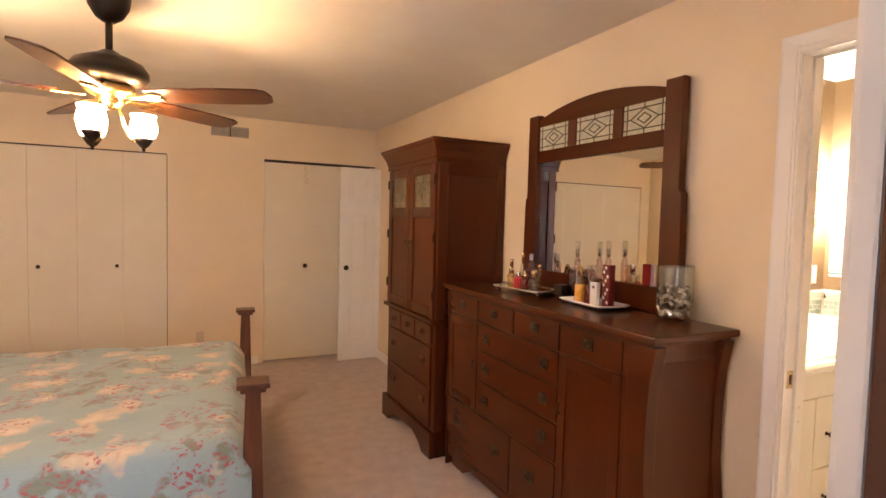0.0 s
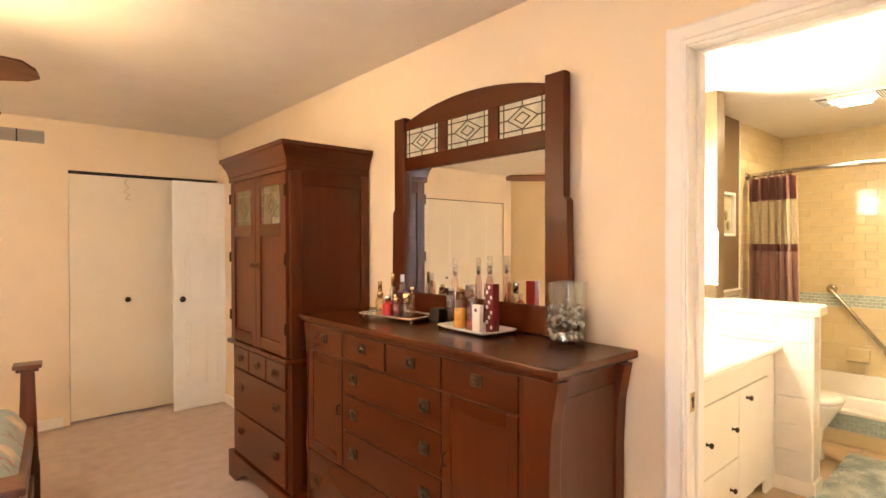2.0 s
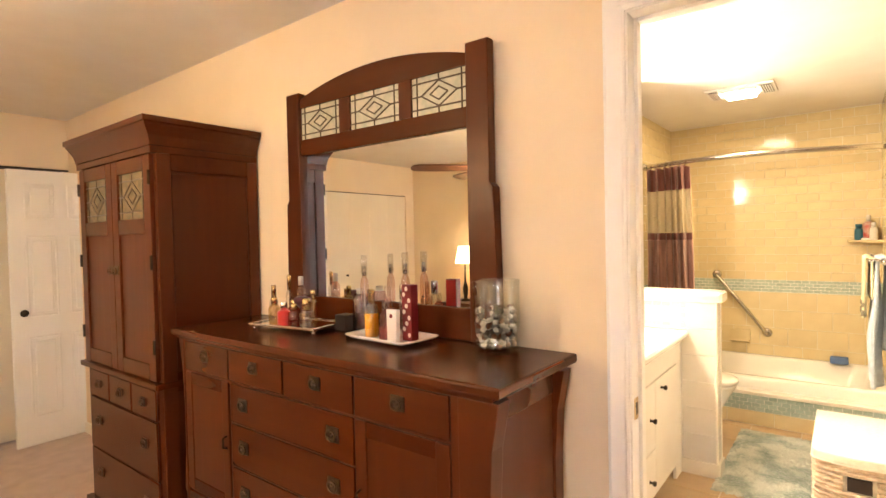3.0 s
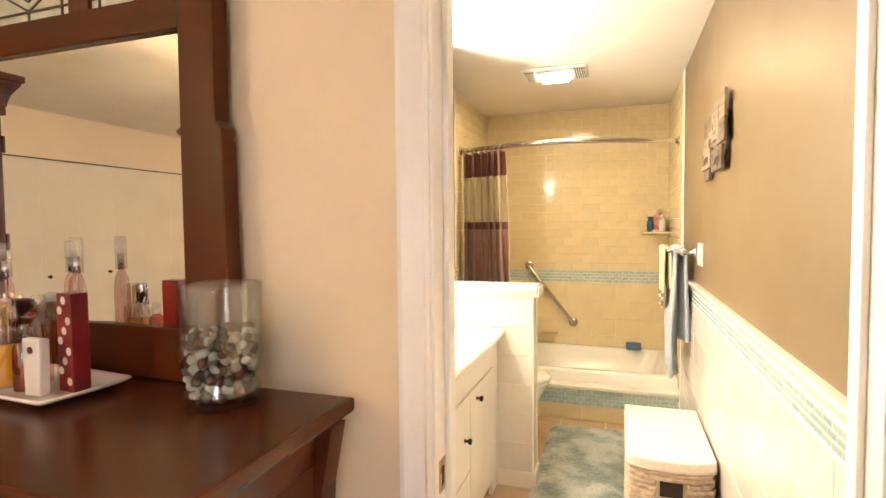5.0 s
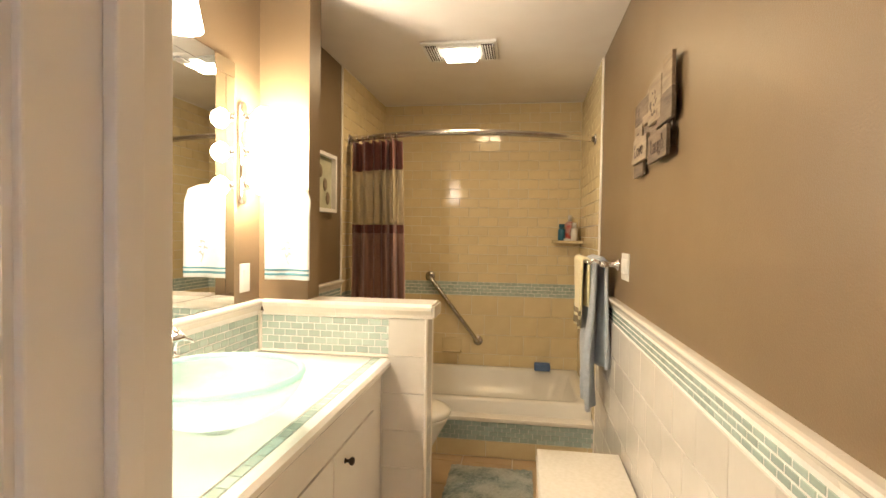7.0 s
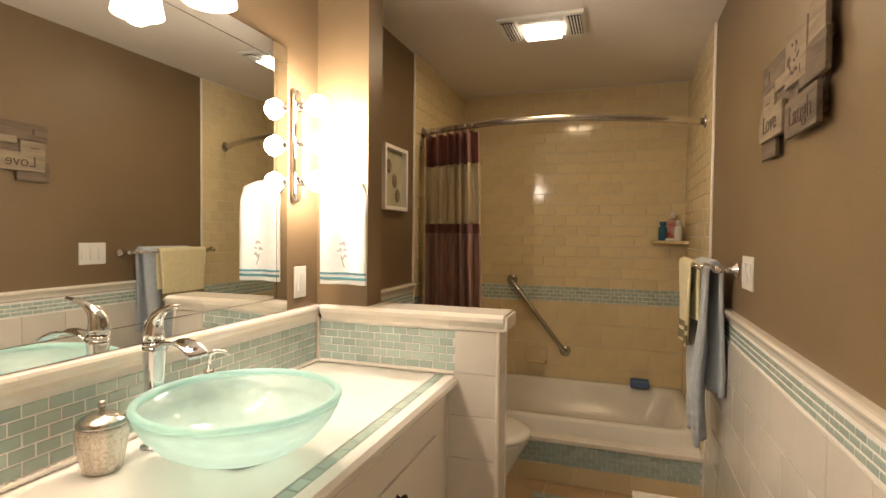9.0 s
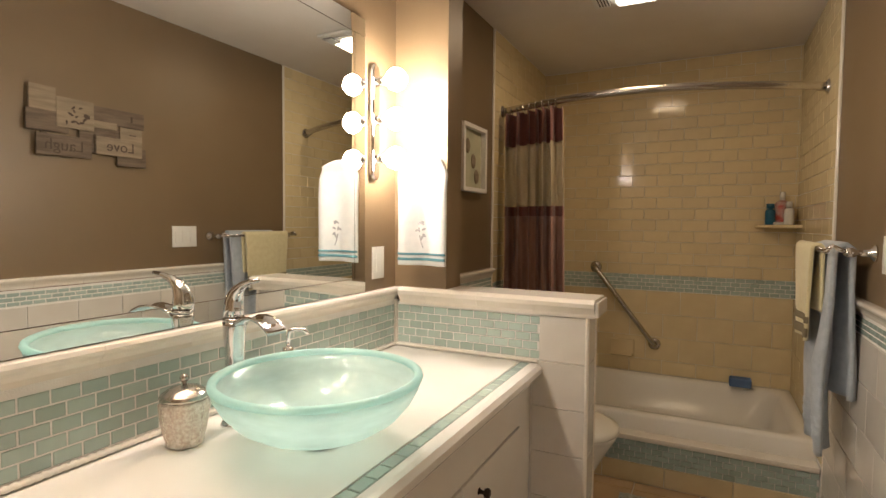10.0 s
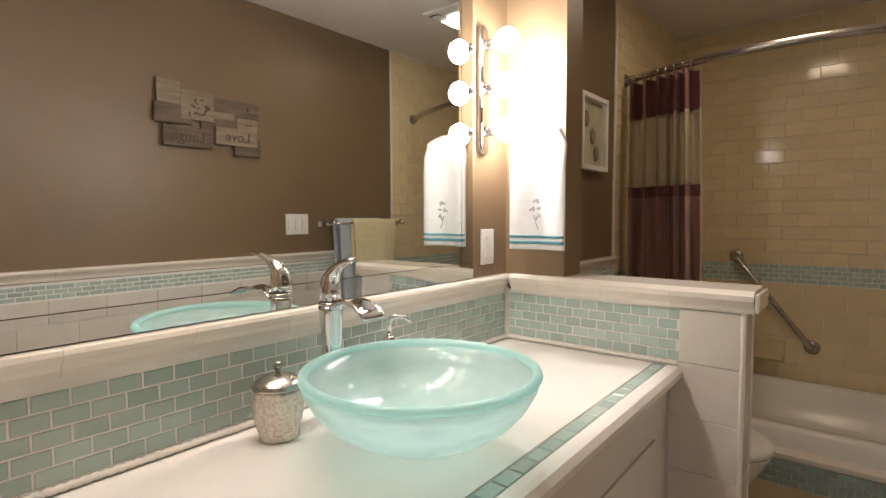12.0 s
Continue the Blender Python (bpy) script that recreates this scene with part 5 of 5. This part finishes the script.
switch_plate("white triple rocker switch plate on the taupe wall", (4.17, TY0, 1.235), 180, 0.150, 3)
switch_plate("white rocker switch plate beside the mirror", (3.80, TY1, 1.175), 0, 0.072, 1)

pic = thing("picture_frame", "white shadow-box frame with pale shell print", "picture", (4.625, TY1, 1.645))
for x0, x1, z0, z1 in ((-0.145, -0.125, -0.165, 0.165), (0.125, 0.145, -0.165, 0.165), (-0.125, 0.125, -0.165, -0.145), (-0.125, 0.125, 0.145, 0.165)):
    part("frame", box(x0, x1, -0.035, 0, z0, z1, 0.002), WHITE, pic)
part("print", box(-0.125, 0.125, -0.008, 0, -0.145, 0.145), material("sage_print", (0.40, 0.40, 0.28), (0.50, 0.48, 0.34), 0.7, 12, 0.05), pic, "sage green print")
for x, z in ((-0.05, 0.06), (0.02, -0.01), (0.06, -0.085)):
    part("shell", lathe([(0, 0), (0.028, 0.002), (0.024, 0.006), (0.012, 0.009), (0, 0.010)], 14, m=pose(x, -0.008, z, 90) @ Matrix.Diagonal((1, 1.35, 1, 1))), PALEBOARD, pic, "small shell", True)

# wooden word sign, boards at different depths
sign = thing("wall_sign", "overlapping wooden board sign with painted words", "wall sign", (3.672, TY0, 1.735), turn=180)
# (along the wall, up, width, height, depth, pale)
for x, z, w, h, d, pale in ((0.180, 0.105, 0.094, 0.130, 0.030, 1), (0.165, 0.020, 0.150, 0.090, 0.034, 0), (0.063, 0.068, 0.142, 0.134, 0.036, 1), (-0.120, 0.086, 0.222, 0.080, 0.022, 0),
                            (-0.055, 0.040, 0.100, 0.034, 0.028, 1), (-0.170, 0.012, 0.100, 0.064, 0.024, 1), (0.005, -0.040, 0.080, 0.110, 0.012, 0), (-0.070, 0.008, 0.120, 0.050, 0.012, 0),
                            (-0.112, -0.058, 0.200, 0.084, 0.042, 1), (-0.172, -0.098, 0.130, 0.096, 0.020, 0), (0.106, -0.082, 0.204, 0.092, 0.038, 0)):
    x, w, d = 1.12 * x, 1.12 * w, 0.6 * d
    part("board", box(x - w / 2, x + w / 2, -d - 0.012, -d, z - h / 2, z + h / 2, 0.002), PALEBOARD if pale else SLATE, sign)
part("batten", box(-0.23, 0.22, -0.013, 0, 0.062, 0.085), SLATE, sign)
part("batten", box(-0.24, 0.20, -0.012, -0.0005, -0.095, -0.075), SLATE, sign)
for x in (-0.19, 0.005, 0.19):
    part("batten", box(x - 0.012, x + 0.012, -0.010, -0.0005, -0.074, 0.061), SLATE, sign)


def words(text, size, m, mat, parent, depth=0.001):
    cu = bpy.data.curves.new("lettering", "FONT")
    cu.body, cu.size, cu.extrude, cu.align_x, cu.align_y = text, size, depth, "CENTER", "CENTER"
    tmp = bpy.data.objects.new("tmp", cu)
    me = bpy.data.meshes.new_from_object(tmp)
    bpy.data.objects.remove(tmp)
    me.transform(m)
    me.materials.append(mat)
    ob = new("lettering", me)
    ob.parent = parent
    ob["label"] = "painted word " + text
    return ob


INK = material("brown_lettering", (0.07, 0.045, 0.03), None, 0.7, 10, 0)
words("Love", 0.070, pose(-0.129, -0.0375, -0.058, 90), INK, sign)
words("Laugh", 0.070, pose(0.122, -0.0352, -0.082, 90), INK, sign)
leafing = random.Random(9)
for k in range(12):
    x, z = 0.072 + 0.100 * (leafing.random() - 0.5), 0.068 + 0.095 * (leafing.random() - 0.5)
    part("painted_sprig", lathe([(0, 0), (0.0045 + 0.004 * leafing.random(), 0.0004), (0, 0.001)], 9, m=pose(x, -0.0338, z, 90) @ pose(0, 0, 0, 0, 0, 180 * leafing.random()) @ Matrix.Diagonal((1.9, 0.8, 1, 1))), INK, sign)
part("faded_line", box(-0.198, -0.188, -0.0260, -0.0245, 0.075, 0.103), INK, sign)
part("faded_line", box(-0.215, -0.180, -0.0270, -0.0255, 0.008, 0.013), INK, sign)

# towel bar with two towels
bar = thing("towel_bar", "chrome double towel bar on the taupe wall", "towel bar", (0, TY0, 1.235))
for x in (4.34, 4.915):
    pst = part("post", lathe([(0, 0), (0.028, 0), (0.028, 0.006), (0.012, 0.016), (0.010, 0.05), (0.016, 0.06), (0.016, 0.075), (0.008, 0.085), (0, 0.086)], 20, m=pose(x, 0, 0, -90)), CHROME, bar, "", True)
    part("finial", tube([(x, 0.075, 0), (x, 0.115, 0.02), (x, 0.135, 0.0)], [0.009, 0.008, 0.010], 10), CHROME, pst, "", True)
part("rail", tube([(4.34, 0.068, 0), (4.915, 0.068, 0)], 0.008, 12), CHROME, bar, "", True)
part("rail", tube([(4.34, 0.132, 0.004), (4.915, 0.132, 0.004)], 0.008, 12), CHROME, bar, "", True)


def hung(name, label, x0, x1, yc, z, front, back, mat, thick, seed, stripes=(), wave=1.0):
    """A towel folded over a rail at (yc, z): front and back lengths hang below it."""
    t = thing(name, label, "towel", (0, 0, 0))

    def f(u, v, lo=0.0, hi=1.0, proud=0.0):
        v = lo + (hi - lo) * v
        s = -back + v * (front + back)
        x = x0 + (x1 - x0) * u
        r = 0.014 + 0.008 * wave + proud
        w = 0.012 * math.sin(u * 9.5 + seed) + 0.010 * noise.noise((u * 5 + seed, s * 3, 1))
        fall = max(abs(s) - r, 0)
        if abs(s) < r:
            a = s / r * math.pi / 2
            return (x, yc + r * math.sin(a), z + r * math.cos(a))
        sg = 1 if s > 0 else -1
        pinch = 1 - 0.10 * min(1, fall * 3)
        return ((x0 + x1) / 2 + (x - (x0 + x1) / 2) * pinch, yc + sg * (r + min(1, fall * 2.5) * w * 0.9 * wave) + 0.004 * fall, z - fall)
    part("cloth", sheet(f, 36, 60, thick), mat, t, "", True)
    for lo, hi, sm in stripes:
        part("stripe", sheet(lambda u, v: f(u, v, lo, hi, 0.0035), 36, 6, thick + 0.003), sm, t, "woven stripe", True)
    return t


hung("bath_towel", "blue-grey bath towel hung over the towel bar", 4.40, 4.76, TY0 + 0.070, 1.236, 0.76, 0.55, BLUETOWEL, 0.016, 0.4, ((0.90, 0.912, BLUETOWEL), (0.925, 0.937, BLUETOWEL), (0.95, 0.962, BLUETOWEL)), 2.4)
hung("hand_towel", "cream hand towel with olive bands over the towel bar", 4.47, 4.82, TY0 + 0.134, 1.242, 0.36, 0.25, CREAMTOWEL, 0.012, 2.1, ((0.86, 0.90, OLIVE), (0.93, 0.985, OLIVE)))
ht = thing("hand_towel", "white hand towel with teal bands hung on the pier", "towel", (HX - 0.09, 1.897, 1.540))
part("hook", tube([(0.092, 0.03, 0.0), (0.02, 0.01, 0.004), (-0.028, 0, 0.002), (-0.034, 0, 0.012)], 0.006, 8), CHROME, ht, "", True)


def hand(u, v, lo=0.0, hi=1.0, proud=0.0):
    v = lo + (hi - lo) * v
    narrow = 0.78 + 0.22 * min(1, v * 6)
    return (-0.030 - proud - 0.012 * math.sin(u * 8 + 1) * min(1, v * 3) - 0.012 * (1 - min(1, v * 10)), (u - 0.5) * 0.190 * narrow, 0.012 - 0.38 * v - 0.02 * (1 - min(1, v * 8)) * (2 * u - 1) ** 2)


part("cloth", sheet(hand, 30, 40, 0.014), WHITETOWEL, ht, "", True)
for lo, hi in ((0.885, 0.905), (0.93, 0.955)):
    part("stripe", sheet(lambda u, v: hand(u, v, lo, hi, 0.003), 30, 4, 0.020), TEAL, ht, "woven teal band", True)
GREYTHREAD = material("grey_thread", (0.38, 0.38, 0.40), None, 0.9, 30, 0.1)
stitch = random.Random(3)
for k in range(9):
    y, z = 0.034 * (stitch.random() - 0.5), -0.222 - 0.022 * (k % 3) + 0.012 * (stitch.random() - 0.5)
    part("embroidery", lathe([(0, 0), (0.007, 0.001), (0, 0.002)], 9, m=pose(-0.045, y, z, 0, -90, 0) @ pose(0, 0, 0, 0, 0, 180 * stitch.random()) @ Matrix.Diagonal((1.3, 0.6, 1, 1))), GREYTHREAD, ht)
part("embroidery", tube([(-0.0455, 0.002, -0.262), (-0.0455, -0.004, -0.285), (-0.0455, -0.012, -0.305)], 0.002, 6), GREYTHREAD, ht, "grey stitched stem")

# ---- things on the dresser ----
TZ = DH + 0.001
tray = thing("mirrored_tray", "silver mirrored vanity tray on little feet", "tray", (1.895, 2.47, TZ), turn=8)
part("plate", box(-0.10, 0.10, -0.17, 0.17, 0.014, 0.020, 0.003), MIRROR, tray, "mirrored tray top")
for x, y in ((-0.085, -0.155), (0.085, -0.155), (-0.085, 0.155), (0.085, 0.155)):
    part("foot", lathe([(0, 0), (0.007, 0), (0.009, 0.006), (0.005, 0.0135), (0, 0.0135)], 12, m=pose(x, y, 0)), CHROME, tray, "", True)
for a, b in (((-0.10, -0.17), (0.10, -0.17)), ((0.10, -0.17), (0.10, 0.17)), ((0.10, 0.17), (-0.10, 0.17)), ((-0.10, 0.17), (-0.10, -0.17))):
    part("rim", tube([(*a, 0.022), (*b, 0.022)], 0.004, 8), CHROME, tray)
dish2 = thing("serving_plate", "white rectangular china plate with upturned rim", "plate", (1.905, 1.985, TZ), turn=-4)


def china(u, v):
    x, y = (u - 0.5) * 2, (v - 0.5) * 2
    r = max(abs(x), abs(y)) ** 6
    return (0.085 * x * (1 - 0.04 * y * y), 0.150 * y * (1 - 0.05 * x * x), 0.006 + 0.016 * r)


part("plate", sheet(china, 30, 40, 0.005), PLATE, dish2, "", True)
TINT = {k: thin_glass("tinted_glass_" + k, c, 0.14) for k, c in (("rose", (0.80, 0.35, 0.33)), ("amber", (0.93, 0.80, 0.55)), ("blush", (0.92, 0.78, 0.74)), ("clear", (0.93, 0.92, 0.90)), ("mauve", (0.70, 0.56, 0.55)))}
ORANGE = material("orange_liquid", (0.90, 0.42, 0.03), (0.86, 0.38, 0.03), 0.15, 4, 0, coat=0.4)
CRIMSON = material("crimson_box", (0.20, 0.012, 0.015), (0.13, 0.008, 0.010), 0.35, 12, 0.01)
SCARLET = material("scarlet_box", (0.55, 0.03, 0.02), (0.45, 0.02, 0.02), 0.35, 10, 0.01)
CARD = material("white_card", (0.78, 0.72, 0.66), (0.74, 0.68, 0.62), 0.5, 8, 0.01)
GOLDCAP = material("gold_cap", (0.75, 0.55, 0.28), None, 0.2, 8, 0, metal=1.0)
PEARL = material("pearly_bottle", (0.62, 0.58, 0.56), (0.52, 0.47, 0.46), 0.25, 10, 0, coat=0.3)
VIOLET = material("violet_rose", (0.10, 0.02, 0.035), (0.06, 0.012, 0.02), 0.5, 10, 0.05)
PZ = TZ + 0.007
KZ = TZ + 0.0205
mist = bottle("body_mist", "clear bottle half full of orange body mist on the plate", (1.885, 2.055, PZ), simple(0.025, 0.120), TINT["clear"], capped(0.012, 0.12, 0.045), TINT["amber"])
part("liquid", lathe([(0, 0.004), (0.022, 0.004), (0.0235, 0.008), (0.0235, 0.082), (0, 0.082)], 24), ORANGE, mist, "orange liquid", True)
bottle("body_mist", "pale rose bottle of body mist on the plate", (1.93, 2.02, PZ), simple(0.021, 0.13), TINT["blush"], capped(0.012, 0.13, 0.045), TINT["clear"])
bottle("body_mist", "clear bottle with silver cap on the plate", (1.95, 1.965, PZ), simple(0.022, 0.13), TINT["clear"], capped(0.013, 0.13, 0.05), CHROME)
bottle("body_lotion", "dusty rose lotion bottle on the plate", (1.885, 1.995, PZ), simple(0.019, 0.095), TINT["rose"], capped(0.010, 0.095, 0.03), TINT["clear"])
for x, y in ((1.965, 2.170), (1.985, 1.985)):
    mist = bottle("body_mist", "tall slim clear spray bottle with a clear cap", (x, y, TZ if y > 2.1 else PZ + 0.004), simple(0.016, 0.21), TINT["blush"], capped(0.012, 0.21, 0.075), TINT["clear"])
    part("sprayer", lathe([(0, 0.2105), (0.007, 0.2105), (0.007, 0.245), (0, 0.246)], 14), CHROME, mist, "silver spray nozzle", True)
    part("dip_tube", lathe([(0, 0.010), (0.0015, 0.010), (0.0015, 0.205), (0, 0.205)], 8), PEARL, mist)
tube_c = thing("lotion_tube", "white lotion tube with a small red seal", "tube", (1.87, 1.94, PZ))
part("tube", prism([(-0.020, 0.0), (0.020, 0.0), (0.023, 0.105), (-0.023, 0.105)], "x", -0.010, 0.010, bevel=0.004), CARD, tube_c)
part("seal", lathe([(0, 0), (0.007, 0), (0.007, 0.001), (0, 0.001)], 14, m=pose(-0.0105, 0, 0.085, 0, -90, 0)), CRIMSON, tube_c)
cr = thing("perfume_box", "tall crimson box with pale blossom print", "box", (1.915, 1.905, PZ), turn=-6)
part("box", box(-0.016, 0.016, -0.022, 0.022, 0, 0.185, 0.002), CRIMSON, cr)
part("back_label", box(0.0162, 0.017, -0.020, 0.020, 0.004, 0.181), SCARLET, cr, "scarlet back of the box")
for k in range(9):
    part("blossom", lathe([(0, 0), (0.008, 0.0005), (0, 0.001)], 8, m=pose(-0.0162, -0.012 + 0.012 * ((k * 2) % 3), 0.02 + 0.019 * k, 0, -90, 0)), CARD, cr)
bottle("perfume_bottle", "tall mauve glass perfume bottle", (1.985, 2.215, TZ), simple(0.030, 0.14, 0.7), TINT["mauve"], capped(0.014, 0.14, 0.02), PEARL)
small = [("clear perfume bottle with gold cap on the tray", -0.02, 0.135, 0.016, 0.075, TINT["clear"], GOLDCAP, 0.04), ("slim clear perfume bottle on the tray", 0.03, 0.10, 0.013, 0.095, TINT["clear"], GOLDCAP, 0.05),
         ("amber perfume bottle on the tray", -0.05, 0.09, 0.020, 0.055, TINT["amber"], GOLDCAP, 0.025), ("rose perfume bottle on the tray", 0.0, 0.03, 0.024, 0.050, TINT["rose"], GOLDCAP, 0.02),
         ("red perfume bottle on the tray", -0.055, 0.02, 0.022, 0.045, SCARLET, CHROME, 0.025), ("blush perfume bottle on the tray", 0.05, 0.05, 0.018, 0.11, TINT["blush"], PEARL, 0.03),
         ("round clear perfume bottle on the tray", -0.03, -0.085, 0.026, 0.048, TINT["clear"], GOLDCAP, 0.035), ("clear perfume bottle on the tray", 0.045, -0.03, 0.017, 0.07, TINT["amber"], GOLDCAP, 0.03),
         ("red glass perfume bottle on the tray", -0.045, -0.03, 0.02, 0.045, TINT["rose"], GOLDCAP, 0.02)]
for label, dx, dy, r, h, mt, cm, ch in small:
    bottle("perfume_bottle", label, (1.895 + dx, 2.47 + dy, KZ), simple(r * 1.15, h * 1.3), mt, capped(r * 0.6, h * 1.3, ch * 1.2), cm)
rb = thing("rose_ornament", "dark red rose ornament on the tray", "ornament", (1.90, 2.455, KZ + 0.0))
bm = lathe([(0, 0), (0.012, 0), (0.006, 0.02), (0.006, 0.06), (0.022, 0.072), (0.032, 0.088), (0.028, 0.102), (0.012, 0.105), (0, 0.098)], 20)
for v in bm.verts:
    if v.co.z > 0.065:
        v.co.xy = v.co.xy * (1 + 0.18 * math.sin(5 * math.atan2(v.co.y, v.co.x) + v.co.z * 120))
part("bloom", bm, VIOLET, rb, "", True)
gb = thing("black_box", "small black box on the dresser", "box", (1.965, 2.275, TZ))
part("box", box(-0.03, 0.03, -0.03, 0.03, 0, 0.06, 0.004), DARK, gb)

vase = thing("glass_vase", "clear glass vase filled with polished stones", "vase", (1.955, 1.595, TZ))
part("glass", lathe([(0, 0.0), (0.058, 0.0), (0.066, 0.008), (0.068, 0.030), (0.060, 0.044), (0.064, 0.060), (0.071, 0.085), (0.0715, 0.205), (0.0725, 0.215), (0.0695, 0.215), (0.0685, 0.205), (0.068, 0.085), (0.061, 0.060), (0.056, 0.044), (0.063, 0.030), (0.060, 0.012), (0, 0.010)], 40), THIN, vase, "clear glass", True)
STONES = [material("polished_stone_" + k, c, tuple(0.6 * v for v in c), 0.18, 40, 0.02, 60) for k, c in (("grey", (0.20, 0.19, 0.18)), ("pale", (0.66, 0.62, 0.56)), ("dark", (0.06, 0.06, 0.055)), ("rust", (0.18, 0.08, 0.05)))]
rnd = random.Random(5)
meshes = []
for k in range(6):
    bm = bmesh.new()
    bmesh.ops.create_icosphere(bm, subdivisions=2, radius=1)
    for v in bm.verts:
        v.co *= 1 + 0.22 * noise.noise(v.co * 1.3 + Vector((k * 7, 0, 0)))
        v.co.z *= 0.72
    me = bpy.data.meshes.new("stone")
    bm.to_mesh(me)
    bm.free()
    me.materials.append(STONES[k % 4])
    me.shade_smooth()
    meshes.append(me)
placed = []
for _ in range(9000):
    z = rnd.uniform(0.018, 0.128)
    wide = 0.050 if z < 0.05 else 0.055
    r, a = wide * math.sqrt(rnd.random()), rnd.uniform(0, 2 * math.pi)
    p = Vector((r * math.cos(a), r * math.sin(a), z))
    if r > 0.022 and all((p - q).length > 0.0126 for q in placed):
        placed.append(p)
    if len(placed) > 270:
        break
for p in placed:
    ob = new("stone", rnd.choice(meshes))
    ob.parent = vase
    ob.matrix_basis = pose(*p, rnd.uniform(0, 180), rnd.uniform(0, 180), rnd.uniform(0, 180)) @ Matrix.Scale(rnd.uniform(0.0085, 0.0115), 4)

# bedside lamp, lit, seen only in the dresser mirror
bl = thing("nightstand", "small dark wooden nightstand beside the bed", "nightstand", (-1.84, 4.50, 0))
part("body", box(-0.22, 0.22, -0.2, 0.2, 0.10, 0.60, 0.006), BEDWOOD, bl)
for x in (-0.19, 0.19):
    for y in (-0.17, 0.17):
        part("leg", box(x - 0.02, x + 0.02, y - 0.02, y + 0.02, 0, 0.0995, 0.003), BEDWOOD, bl)
part("top", box(-0.24, 0.24, -0.22, 0.22, 0.6005, 0.625, 0.005), BEDWOOD, bl)
tl = thing("table_lamp", "small table lamp with a lit cream shade", "lamp", (-1.84, 4.50, 0.6255))
part("base", lathe([(0, 0), (0.07, 0), (0.07, 0.012), (0.02, 0.03), (0.03, 0.10), (0.035, 0.16), (0.012, 0.24), (0.012, 0.50), (0, 0.50)], 24), BRONZE, tl, "", True)
part("shade", lathe([(0.12, 0.47), (0.08, 0.68), (0.078, 0.68), (0.118, 0.47)], 28), OPAL_LAMP, tl, "lit cream shade", True)

# ---- tiles, piece by piece ----
# backsplash behind the vanity and on the half wall
tile_field("mosaic_tile", wall_n, GLASSTILE, (TX0 + 0.012, TY1 - 0.005, CT + 0.017), 0, HX - TX0 - 0.026, 5, 0.0494, 0.0259, 0.0034, 0.0016)
tile_field("mosaic_tile", half, GLASSTILE, (HX, TY1 - 0.018, CT + 0.017), -90, TY1 - 0.018 - CF - 0.008, 5, 0.0494, 0.0259, 0.0034, 0.0016)
# white tiles at the half wall's free end, west face and end face
tile_field("wall_tile", half, CERAMIC, (HX, CF + 0.006, 0.861), -90, CF + 0.006 - HY - 0.004, 1, 0.158, 0.153, 0.003, 0.0045)
tile_field("wall_tile", half, CERAMIC, (HX, CF + 0.030, 0.087), -90, CF + 0.030 - HY - 0.004, 5, 0.182, 0.1518, 0.003, 0.0045, shift=0)
tile_field("wall_tile", half, CERAMIC, (HX + 0.006, HY + 0.004, 0.087), 0, HT - HX - 0.012, 6, 0.152, 0.1518, 0.003, 0.0045, shift=0)
# wainscot of the south wall
tile_field("mosaic_tile", wall_s, GLASSTILE, (4.942, TY0 + 0.005, 0.954), 180, 4.942 - TX0 - 0.006, 3, 0.0450, 0.0158, 0.0040, 0.0014)
tile_field("wall_tile", wall_s, CERAMIC, (4.942, TY0 + 0.005, 0.022), 180, 4.942 - TX0 - 0.006, 6, 0.203, 0.1515, 0.003, 0.0045, shift=0.5)
# wainscot of the north wall behind the toilet
tile_field("mosaic_tile", wall_n, GLASSTILE, (HT + 0.002, TY1 - 0.005, 0.968), 0, 4.928 - HT, 3, 0.0450, 0.0158, 0.0040, 0.0014)
tile_field("wall_tile", wall_n, CERAMIC, (HT + 0.002, TY1 - 0.005, 0.036), 0, 4.928 - HT, 6, 0.203, 0.1515, 0.003, 0.0045)
# tub alcove: subway tile above a mosaic band above larger tile
for parent, org, turn, length in ((wall_e, (TX1, TY1 - 0.008, 0), -90, TY1 - TY0 - 0.016), (wall_s, (TX1, TY0 + 0.006, 0), 180, TX1 - 4.947), (wall_n, (4.932, TY1 - 0.006, 0), 0, TX1 - 4.934)):
    o = Vector(org)
    tile_field("subway_tile", parent, CREAM, o + Vector((0, 0, 0.992)), turn, length, 19, 0.1505, 0.0706, 0.0028, 0.0045)
    tile_field("mosaic_tile", parent, GLASSTILE, o + Vector((0, 0, 0.888)), turn, length, 4, 0.0485, 0.0220, 0.0042, 0.0018)
    tile_field("wall_tile", parent, CREAM, o + Vector((0, 0, 0.268)), turn, length, 4, 0.203, 0.1515, 0.003, 0.0045)
for x, y in ((4.943, TY0 + 0.004), (4.930, TY1 - 0.004)):
    part("edge_bead", tube([(x, y, 0.05), (x, y, CE - 0.001)], 0.008, 8), RAIL, wall_s if y < 1 else wall_n)
# bathroom floor tiles
me = piece_mesh("floor_tile", 0.298, 0.298, 0.008, FLOORTILE, 0.002)
for i in range(10):
    for j in range(6):
        x, y = 2.20 + 0.302 * i, 0.40 + 0.302 * j
        if x < 5.0 and y < 2.05:
            ob = new("floor_tile", me)
            ob.parent = bath_floor
            ob.matrix_basis = pose(x, y, -0.008, -90)
